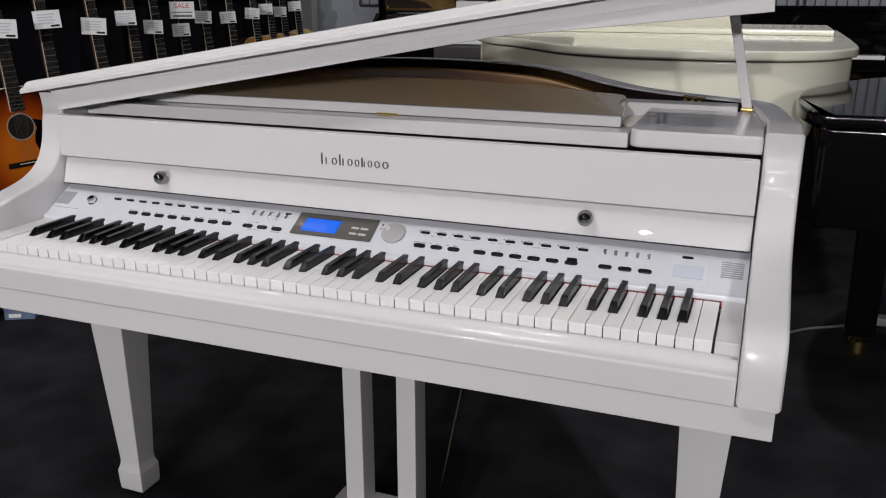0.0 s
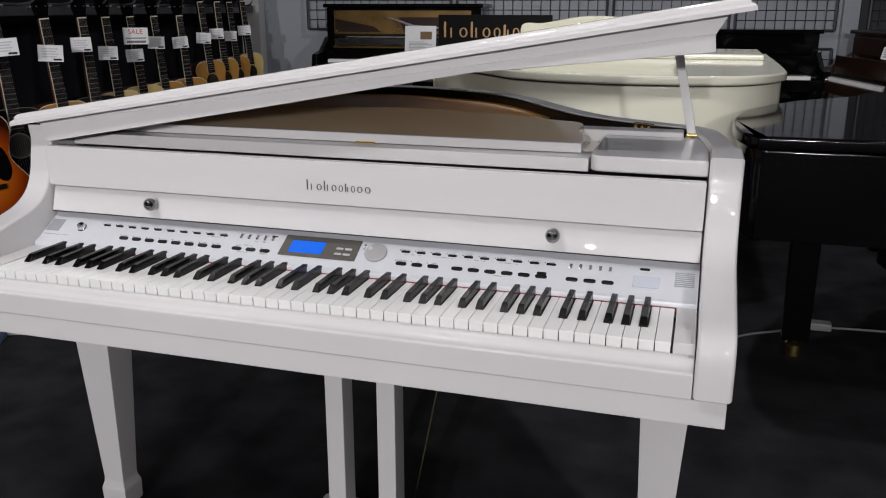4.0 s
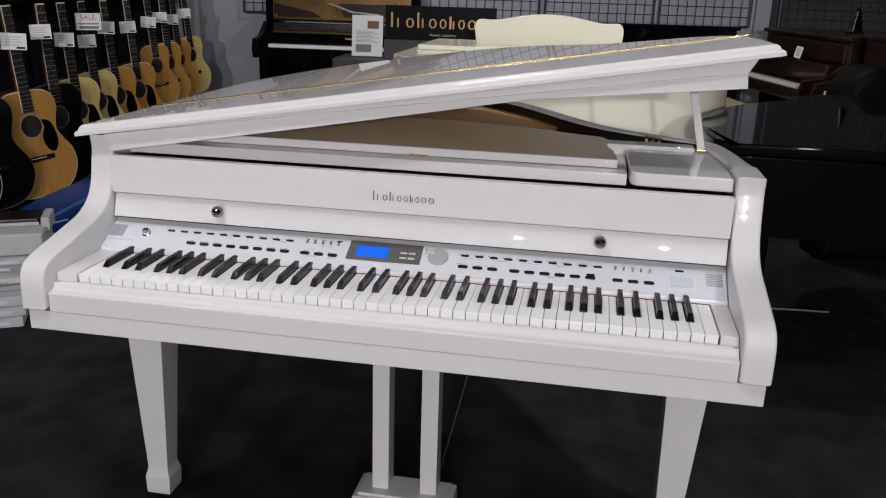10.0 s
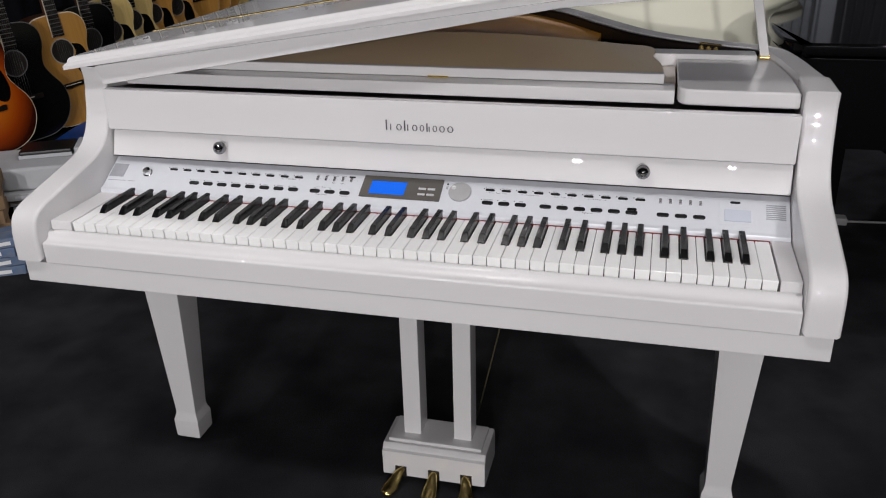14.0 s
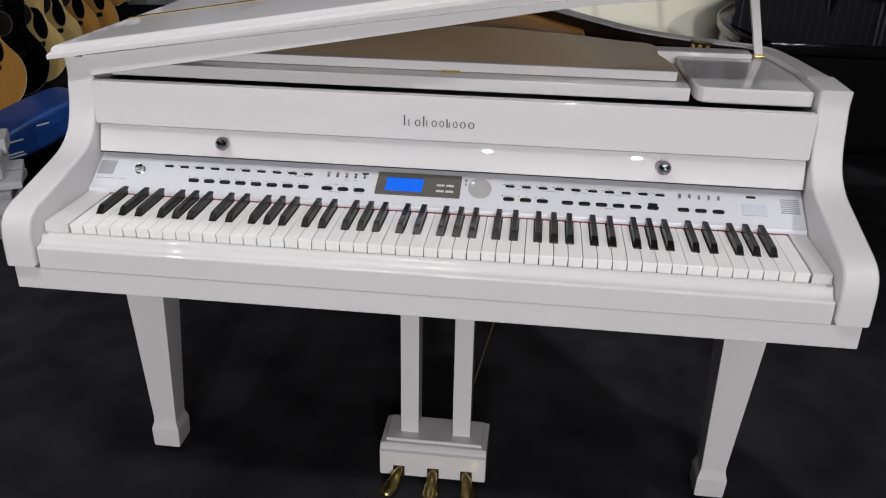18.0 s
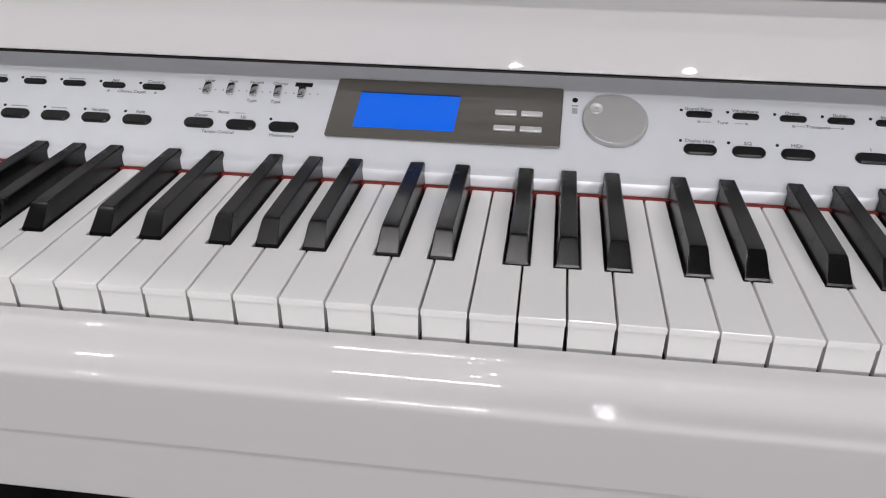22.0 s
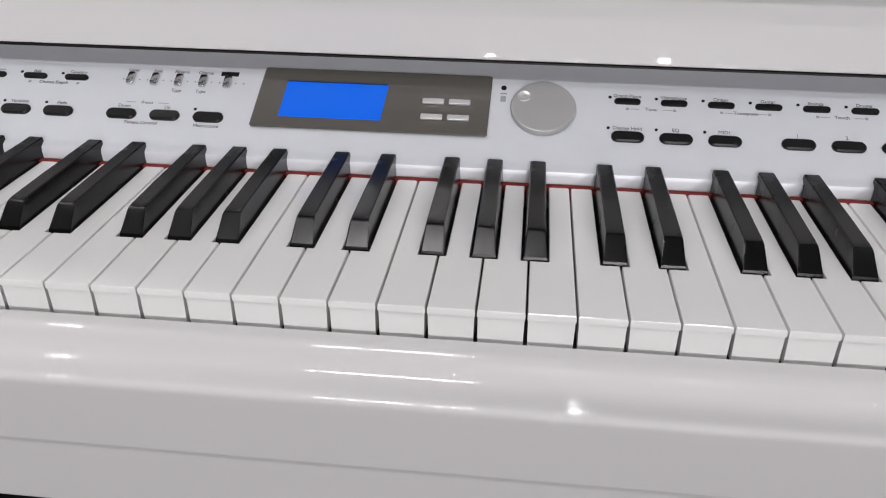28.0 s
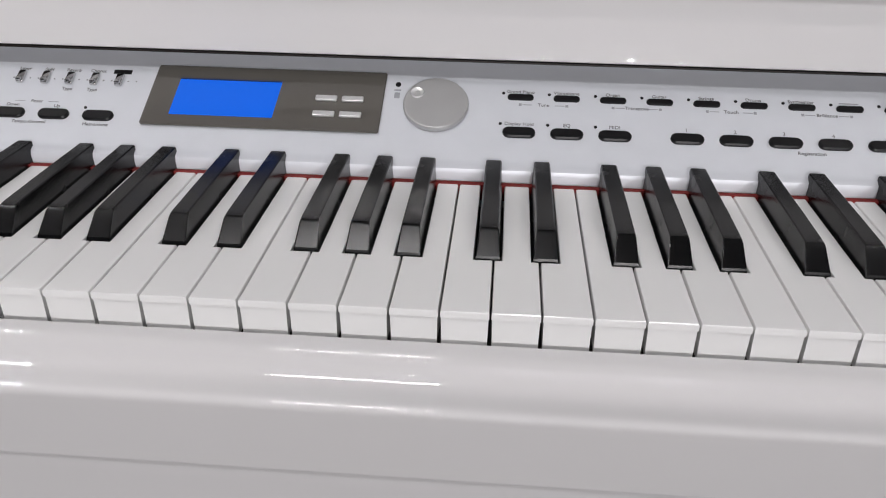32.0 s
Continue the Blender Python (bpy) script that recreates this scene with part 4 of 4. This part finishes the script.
for n, (gx, gy, top, side, guard, label, nw, sc) in enumerate(ROW):
    base = 0.235 if n < 8 else 0.41
    spin = 69
    sx, sy = ((0.025, 0.02), (0.02, 0.015))[n] if n < 2 else (0.05, 0.04)
    guitar(pose(gx + sx, gy + sy, base + 0.018, -4, (-2.6, -2.0, -3.6, -1.6, -2.4, -3.2)[n % 6], spin), top, side, guard, label, nw, sc)
    tag = thing("price_tag", pose(gx, gy, TAG_Z[n], -4, 0, 44 - 1.2 * n) @ pose(0, -0.055, 0, 0, (2, -4, 3, -2, 1, -3)[n % 6], 0), "white price card hanging on a guitar neck", "price tag", "price cards on guitars")
    w, h = (0.052, 0.036) if n < 3 else (0.046, 0.034)
    part("card", box(-w, w, -0.001, 0.001, -h, h, 0.0006, 1), PAPER, tag)
    lines = bmesh.new()
    for k in range(4):
        box(-w * 0.7, w * (0.6 - 0.15 * (k % 2)), -0.0016, -0.001, h * (0.55 - 0.32 * k) - 0.003, h * (0.55 - 0.32 * k) + 0.003, bm=lines)
    tagged(part("print", lines, TAGPRINT, tag), "grey unreadable print", kind="stuff")
    part("price_bar", box(w * 0.2, w * 0.85, -0.0018, -0.001, -h * 0.85, -h * 0.62), BUTTON, tag, "black price bar")
sale = thing("sale_card", pose(-2.375, 2.845, 1.016, -4, 0, 40) @ pose(0, -0.07, 0), "white sale card with red heading", "sale card")
part("card", box(-0.064, 0.064, -0.001, 0.001, -0.044, 0.044, 0.0006, 1), PAPER, sale)
written("heading", "SALE", 0.036, SALE, sale, pose(0, -0.0014, 0.022, 90, 0, 0), "red heading")
b = bmesh.new()
box(-0.052, 0.052, -0.0017, -0.001, -0.014, -0.008, bm=b)
box(-0.048, 0.050, -0.0017, -0.001, -0.036, -0.024, bm=b)
part("print", b, PRINT, sale, "dark unreadable print")

# hanging rail and hooks on the wall behind the headstocks
rail = thing("guitar_rail", ROOM @ Matrix.Translation((0.10, -2.3, 1.16)), "black wall rail that carries the guitars", "rail")
part("bar", box(-0.03, 0.03, -2.6, 2.1, -0.03, 0.03, 0.006), WIRE, rail)
hook = mesh_of("hook", tube(spline([(0, 0, 0), (0.10, 0, 0.0), (0.19, 0, 0.01), (0.215, 0, 0.04)], 4), 0.006, 8), WIRE)
for n in range(13):
    part("hook", hook, WIRE, rail, at=(0.0, -2.15 + 0.31 * n, 0.02))
shelf = thing("guitar_stand", ROOM @ Matrix.Translation((0.30, -2.3, 0.0)), "long low black stand below the guitars", "stand")
part("ledge", box(-0.28, 0.12, -1.9, 2.1, 0.18, 0.225, 0.008), WALLDARK, shelf)
part("plinth", box(-0.28, 0.05, -1.9, 2.1, 0.0, 0.18), WALLDARK, shelf)

# ---- boxes and keyboards stacked below the guitars ----
def carton(at, sx, sy, sz, mat, label, tape=PAPER, group="stacked cartons", cat="carton"):
    c = thing("carton", at, label, cat, group)
    part("shell", box(-sx / 2, sx / 2, -sy / 2, sy / 2, 0, sz, 0.004, 2), mat, c)
    part("label", box(-sx * 0.34, sx * 0.06, -sy / 2 - 0.0012, -sy / 2, sz * 0.28, sz * 0.66), tape, c, "printed label")
    part("flap_joint", box(-sx / 2 + 0.004, sx / 2 - 0.004, -0.003, 0.003, sz, sz + 0.0008), PRINT, c)
    return c


for n in range(6):
    carton(pose(-1.96, 1.12, 0.052 * n, 0, 0, 40 + (3, -2, 4, -4, 2, -5)[n]), 0.20, 0.20, 0.051, CARD, "flat brown cardboard carton in a stack")
for k, (bx, by, high) in enumerate(((-1.885, 0.935, 7), (-2.00, 0.83, 8), (-1.80, 1.06, 4), (-2.06, 0.98, 8))):
    for n in range(high):
        carton(pose(bx + 0.006 * ((n * 3 + k) % 4 - 1.5), by + 0.005 * ((n * 5 + k) % 3 - 1), 0.036 * n, 0, 0, 34 + (0, 9, -6, 4, -9, 5, -3, 7)[(n + k) % 8]), 0.105, 0.14, 0.035, BLUECARD, "small blue and white carton in a stack")
for n in range(3):
    carton(pose(-1.745, 1.19, 0.041 * n, 0, 0, 33 + (-4, 7, 0)[n]), 0.11, 0.13, 0.04, BOXWHITE, "small white carton in a stack", TAGPRINT)
for n, (px, py, w, d, sz, mt) in enumerate(((-1.86, 1.42, 0.30, 0.26, 0.075, BOXWHITE), (-1.86, 1.43, 0.28, 0.25, 0.075, BOXWHITE), (-1.87, 1.42, 0.33, 0.27, 0.030, GREYBOX), (-1.86, 1.42, 0.34, 0.27, 0.028, BOXWHITE))):
    carton(pose(px, py, (0.0, 0.076, 0.152, 0.183)[n], 0, 0, 24 + (0, 5, -4, 6)[n]), w, d, sz, mt, "white keyboard carton in a stack", TAGPRINT, "keyboard cartons")
kb = thing("keyboard", pose(-1.92, 1.42, 0.212, 0, 0, 28), "white electric keyboard lying on white cartons", "keyboard")
part("case", box(-0.21, 0.17, -0.14, 0.14, 0, 0.088, 0.012, 3), BOXWHITE, kb)
part("black_top", box(-0.05, 0.145, -0.02, 0.125, 0.088, 0.118, 0.008), BUTTON, kb, "black control top")
part("key_row", box(-0.05, 0.145, -0.028, -0.022, 0.090, 0.104, 0.001), BOXWHITE, kb)
part("end_cap", box(0.150, 0.185, -0.02, 0.13, 0.06, 0.120, 0.008), BOXWHITE, kb)
bag = thing("gig_bag", pose(-2.02, 1.96, 0.0, 0, 0, 66), "rounded blue nylon bag lying below the guitars", "bag")
part("cover", prism([(p.x, p.y) for p in spline([(-0.26, 0.10), (-0.275, 0.16), (-0.22, 0.20), (-0.10, 0.25), (0.05, 0.29), (0.26, 0.325), (0.35, 0.30), (0.36, 0.255), (0.28, 0.205), (0.12, 0.150), (-0.06, 0.112), (-0.18, 0.098)], 6)], -0.12, 0.12, "y", 0.03, 4), BLUEBAG, bag)
part("lower_half", prism([(-0.20, 0.0), (-0.20, 0.125), (-0.06, 0.140), (0.12, 0.180), (0.26, 0.235), (0.30, 0.235), (0.30, 0.0)], -0.095, 0.095, "y", 0.012), GBLACK, bag, "black lower half of the bag")
part("badge", lathe([(0.030, 0), (0.030, 0.002), (0.02, 0.0025)], 16), SALE, bag, "small red round badge", pose(0.26, -0.120, 0.23, 90, 0, 0))
for x, z, w in ((-0.10, 0.205, 0.10), (0.05, 0.245, 0.06), (-0.10, 0.155, 0.08), (-0.09, 0.142, 0.08)):
    part("print", box(x - w / 2, x + w / 2, -0.1225, -0.120, z - 0.003, z + 0.003), TAGPRINT, bag, "pale unreadable print")

# ---- pianos at the back ----
def upright(at, mat, label, width=1.45, height=1.12, open_top=False, lift=0.0):
    p = thing("upright_piano", at, label, "piano", "upright pianos")
    w = width / 2
    part("back_case", box(-w, w, 0.05, 0.42, 0.0, height - 0.03, 0.006), mat, p)
    part("top_lid", box(-w - 0.02, w + 0.02, 0.02, 0.44, height - 0.03, height, 0.008), mat, p)
    for s in (-1, 1):
        part("cheek", prism([(-0.24, 0.60 + lift), (-0.26, 0.66 + lift), (-0.24, 0.74 + lift), (-0.10, 0.76 + lift), (0.05, 0.86 + lift), (0.05, 0.60 + lift)], s * w - 0.02, s * w + 0.02, "x", 0.004), mat, p)
        part("front_leg", box(s * (w - 0.05) - 0.03, s * (w - 0.05) + 0.03, -0.22, -0.16, 0.0, 0.60 + lift, 0.006), mat, p)
    part("key_bed", box(-w + 0.02, w - 0.02, -0.24, 0.06, 0.60 + lift, 0.68 + lift, 0.006), mat, p)
    keys = part("keys", box(-w + 0.10, w - 0.10, -0.225, -0.08, 0.68 + lift, 0.705 + lift, 0.002), IVORY, p, "row of white keys")
    sharp = mesh_of("black_key", box(-0.006, 0.006, -0.17, -0.08, 0.705 + lift, 0.717 + lift), EBONY)
    for n in range(36):
        x = -w + 0.14 + (width - 0.28) * n / 35
        part("black_key", sharp, EBONY, keys, "", Matrix.Translation((x, 0, 0)))
    part("fall_board", box(-w + 0.03, w - 0.03, -0.08, -0.05, 0.70 + lift, 0.858 if open_top else 0.84, 0.004), mat, p)
    part("upper_panel", box(-w + 0.04, w - 0.04, 0.03, 0.052, 0.85 + lift, height - 0.05, 0.004), mat, p)
    part("lower_panel", box(-w + 0.04, w - 0.04, 0.03, 0.052, 0.08, 0.58, 0.004), mat, p)
    if open_top:
        part("iron_plate", box(-w + 0.07, w - 0.07, 0.024, 0.03, 0.86, height - 0.05, 0.002), PLATEGOLD, p, "gold plate behind the open front")
        part("plate_rib", prism([(-0.13, 1.10), (-0.08, 1.10), (0.10, 1.045), (0.30, 1.03), (0.30, 1.015), (0.08, 1.03)], 0.014, 0.024, "y", 0.003), STEEL, p, "curved steel brace")
        part("plate_web", prism([(-w + 0.08, 1.09), (-0.22, 1.03), (-0.16, 0.99), (-w + 0.08, 0.99)], 0.018, 0.024, "y"), BROWN, p, "brown wooden block")
        part("plate_web", prism([(-0.02, 1.10), (w - 0.08, 1.10), (w - 0.08, 1.0), (0.02, 1.0)], 0.018, 0.024, "y"), BROWN, p, "brown wooden block")
        part("action_rail", tube([(-w + 0.08, 0.0, 0.960), (w - 0.06, 0.0, 0.960)], 0.018, 10), RAIL, p, "polished action rail")
        part("hammer_rail", box(-w + 0.08, w - 0.06, 0.0, 0.02, 0.885, 0.950, 0.006), RAIL, p, "polished hammer rail")
        part("rest_rail", tube([(-w + 0.08, -0.02, 0.872), (w - 0.06, -0.02, 0.872)], 0.010, 10), BRASS, p, "brass rest rail")
        knob = mesh_of("rail_knob", lathe([(0.004, 0), (0.010, 0.004), (0.010, 0.010), (0.004, 0.014)], 12), BRASS)
        for n in range(3):
            part("rail_knob", knob, BRASS, p, "brass knob", pose(-w + 0.10 + (width - 0.3) * n / 2, 0.0, 1.0, 90, 0, 0))
        part("maker_plate", box(0.05, 0.13, -0.082, -0.0798, 0.835, 0.850), BRASS, p, "small gold maker's mark")
    return p


upright(pose(-1.625, 5.05, 0, 0, 0, 4), PIANOBLACK, "glossy black upright piano with its front panel open", 1.23, 1.20, True, 0.09)
upright(pose(1.75, 5.06, 0, 0, 0, -76), BROWN, "brown wooden upright piano with a small price card", 1.25, 1.02)
upright(pose(2.10, 3.72, 0, 0, 0, -76), BROWN, "brown wooden upright piano standing in a row", 1.25, 1.05)
upright(pose(0.72, 5.45, 0, 0, 0, 8), PIANOBLACK, "black upright piano against the back wall", 1.40, 1.02)
card = thing("price_tag", pose(1.720, 4.90, 0.850, -10, 6, -60), "white price card leaning on a brown piano", "price tag", "price cards on pianos")
part("card", box(-0.031, 0.031, -0.002, 0.002, 0, 0.078), PAPER, card)
b = bmesh.new()
for n in range(4):
    box(-0.017, 0.017, -0.003, -0.002, 0.014 + 0.014 * n, 0.022 + 0.014 * n, bm=b)
part("print", b, PALEPRINT, card, "grey unreadable print")

dp = thing("digital_piano", pose(-0.80, 4.24, 0, 0, 0, 3), "dark grey digital piano carrying a sign and a leaflet", "piano")
part("cabinet", box(-0.27, 0.55, -0.01, 0.34, 0.30, 0.905, 0.006), DPGREY, dp)
part("key_shelf", box(-0.58, 0.55, -0.20, 0.20, 0.71, 0.782, 0.008), DPGREY, dp)
for sx in (-0.55, 0.52):
    part("side_panel", box(sx - 0.02, sx + 0.02, -0.14, 0.30, 0.0, 0.71, 0.004), DPGREY, dp)

poster = thing("poster_stand", pose(-1.165, 4.14, 0.792, -8, 0, 6) @ Matrix.Scale(0.90, 4), "white leaflet with a small brown picture", "poster")
part("sheet", box(-0.115, 0.115, -0.003, 0.003, 0, 0.295, 0.001, 1), PAPER, poster)
part("picture", box(0.0, 0.085, -0.0045, -0.003, 0.20, 0.255), CARD, poster, "small brown picture")
part("picture", box(-0.085, 0.03, -0.0045, -0.003, 0.03, 0.085), PRINT, poster, "dark picture")
b = bmesh.new()
for n in range(9):
    box(-0.085, 0.085 - 0.03 * (n % 3), -0.0042, -0.003, 0.10 + 0.010 * n, 0.104 + 0.010 * n, bm=b)
part("print", b, PALEPRINT, poster, "grey unreadable print")

sign = thing("shop_sign", pose(-0.684, 4.22, 1.016, 0, 0, 3) @ Matrix.Scale(0.86, 4), "black shop sign with gold maker's mark", "sign")
part("board", box(-0.430, 0.430, -0.012, 0.012, -0.128, 0.128, 0.004), SIGNBLACK, sign)
maker_marks("gold_shape", 0.072, -0.385, -0.0145, -0.036, 0.0025, SIGNGOLD, sign, "gold plain shape of the maker's mark")
written("small_print", "PIANOS  LONDON", 0.024, TAGPRINT, sign, pose(0.02, -0.0128, -0.088, 90, 0, 0), "small pale words")

# wire grid panels on the back wall
def grid_panel(u0, u1, z0, z1, label):
    g = thing("wire_grid", ROOM @ Matrix.Translation(((u0 + u1) / 2, -0.05, z0)), label, "wire grid", "wire grids on the wall")
    w, h = (u1 - u0) / 2, z1 - z0
    fr = bmesh.new()
    for s in (-1, 1):
        tube([(s * w, 0, 0), (s * w, 0, h)], 0.012, 6, fr)
    for z in (0, h):
        tube([(-w, 0, z), (w, 0, z)], 0.012, 6, fr)
    part("border", fr, WIRE, g)
    tall = mesh_of("wire", tube([(0, 0, 0), (0, 0, h)], 0.0035, 4), WIRE)
    wide = mesh_of("wire", tube([(-w, 0.004, 0), (w, 0.004, 0)], 0.0035, 4), WIRE)
    n = int(2 * w / 0.075)
    for k in range(1, n):
        x = -w + 2 * w * k / n
        part("wire", tall, WIRE, g, at=(x, 0, 0))
    n = int(h / 0.075)
    for k in range(1, n):
        part("wire", wide, WIRE, g, at=(0, 0, h * k / n))
    return g


for u0, u1 in ((0.55, 1.75), (1.80, 3.00), (3.05, 3.95), (4.0, 4.75), (5.0, 6.2), (6.25, 7.3)):
    grid_panel(u0, u1, 1.0, 2.3, "dark wire grid panel on the wall")
grid_panel(3.9, 4.75, 0.30, 0.86, "dark wire grid panel low on the wall")

# ---- cream grand piano behind ----
def grand(at, mat, label, desk_up, lid_z=0.93, tail=0.0):
    g = thing("grand_piano", at, label, "piano", "grand pianos")
    ol = spline([(0.74, -0.70), (0.74, 0.10), (0.72, 0.22), (0.62, 0.36), (0.50, 0.46 - 0.05 * tail), (0.36, 0.62 - 0.09 * tail), (0.22, 0.78 - 0.12 * tail), (0.0, 0.88 - 0.10 * tail), (-0.28, 0.90 - 0.03 * tail), (-0.55 - 0.05 * tail, 0.84 + 0.04 * tail), (-0.70 - 0.03 * tail, 0.66 + 0.16 * tail), (-0.74, 0.40 + 0.28 * tail), (-0.74, -0.70)], 5)
    pts = [(p.x, p.y) for p in ol]
    part("case", prism(pts, lid_z - 0.285, lid_z - 0.035, "z", 0.006, 2), mat, g)
    big = [(x * 1.022, y * 1.018) for x, y in pts]
    part("lid", prism(big, lid_z - 0.030, lid_z + 0.004, "z", 0.009, 3), mat, g, "closed lid")
    part("lid_flap", prism([(x * 0.955, min(y, -0.12) * 1.0 if y < -0.12 else -0.12) for x, y in [(0.74, -0.66), (0.74, -0.12), (-0.74, -0.12), (-0.74, -0.66)]], lid_z + 0.004, lid_z + 0.030, "z", 0.006), mat, g, "front lid folded back")
    if desk_up:
        dl = spline([(-0.42, 0.0), (-0.42, 0.125), (-0.30, 0.135), (-0.12, 0.165), (0.0, 0.172), (0.12, 0.165), (0.30, 0.135), (0.42, 0.125), (0.42, 0.0)], 5)
        part("music_desk", prism([(p.x * 0.895, p.y) for p in dl], -0.009, 0.009, "y", 0.003), mat, g, "raised music desk with a curved top", pose(0.0625, -0.36, lid_z + 0.030, -12, 0, 0))
    for x, y in ((-0.6, -0.55), (0.6, -0.55), (-0.15, 0.62)):
        lg = part("leg", prism([(-0.05, 0.06), (-0.028, 0.06), (0.05, lid_z - 0.285), (-0.05, lid_z - 0.285)], -0.045, 0.045, "y", 0.004), mat, g, "", Matrix.Translation((x, y, 0)))
        part("caster", lathe([(0.02, 0), (0.03, 0.01), (0.03, 0.05), (0.015, 0.062)], 14), BRASS, lg, "brass caster", Matrix.Translation((-0.038, 0, 0)))
    return g


cream = grand(pose(0.15, 2.92, 0, 0, 0, 180), CREAM, "cream lacquered grand piano with closed lid", True, 0.93)
cream.scale = (1.04, 1.05, 1.0)
grand(pose(1.62, 1.95, 0, 0, 0, 90), PIANOBLACK, "glossy black grand piano with closed lid", False, 0.835, 1.0)

# black stools and a stand in the dark beside the black piano
def bench(at, label):
    s = thing("piano_stool", at, label, "stool", "piano stools")
    part("cushion", box(-0.26, 0.26, -0.16, 0.16, 0.44, 0.50, 0.02, 3), GBLACK, s)
    part("frame", box(-0.25, 0.25, -0.15, 0.15, 0.38, 0.44, 0.004), PIANOBLACK, s)
    for i in (-1, 1):
        for j in (-1, 1):
            part("leg", box(i * 0.22 - 0.02, i * 0.22 + 0.02, j * 0.12 - 0.02, j * 0.12 + 0.02, 0, 0.38, 0.004), PIANOBLACK, s)
    return s


bench(pose(1.75, 3.25, 0, 0, 0, 15), "black padded piano stool in the shade")
cable = thing("power_cable", (0, 0, 0), "grey power cable lying on the carpet", "cable")
part("lead", tube(spline([(0.55, 1.50, 0.005), (0.70, 1.72, 0.005), (0.83, 1.89, 0.005), (0.96, 1.98, 0.005), (1.13, 2.07, 0.005), (1.40, 2.10, 0.005)], 6), 0.0045, 6), CABLE, cable)
part("plug", box(1.06, 1.16, 2.04, 2.09, 0.0, 0.03, 0.006), CABLE, cable)

cover = thing("covered_chair", pose(1.69, 3.02, 0, 0, 0, 10), "chair under a black dust cover", "chair")
part("cover", prism([(p.x, p.y) for p in spline([(-0.19, 0.0), (-0.185, 0.70), (-0.165, 0.86), (-0.10, 0.935), (0.0, 0.955), (0.10, 0.935), (0.165, 0.86), (0.19, 0.70), (0.20, 0.0)], 5)], -0.14, 0.14, "y", 0.05, 4), COVER, cover)
metronome = thing("metronome", pose(1.885, 4.22, 1.05, 0, 0, -30), "black pyramid metronome on a brown piano", "metronome")
part("case", lathe([(0.052, 0.0), (0.052, 0.012), (0.046, 0.016), (0.020, 0.135), (0.014, 0.150)], 4), GBLACK, metronome)
part("pendulum", tube([(0.0, -0.044, 0.02), (0.010, -0.030, 0.135)], 0.002, 6), STEEL, metronome)
stool = thing("piano_stool", pose(1.24, 5.12, 0, 0, 0, 14), "low stool with a beige padded seat", "stool", "piano stools")
part("seat", box(-0.17, 0.17, -0.24, 0.24, 0.45, 0.51, 0.02, 3), BEIGE, stool)
for i in (-1, 1):
    for j in (-1, 1):
        part("leg", box(i * 0.14 - 0.018, i * 0.14 + 0.018, j * 0.20 - 0.018, j * 0.20 + 0.018, 0, 0.45, 0.004), BROWN, stool)
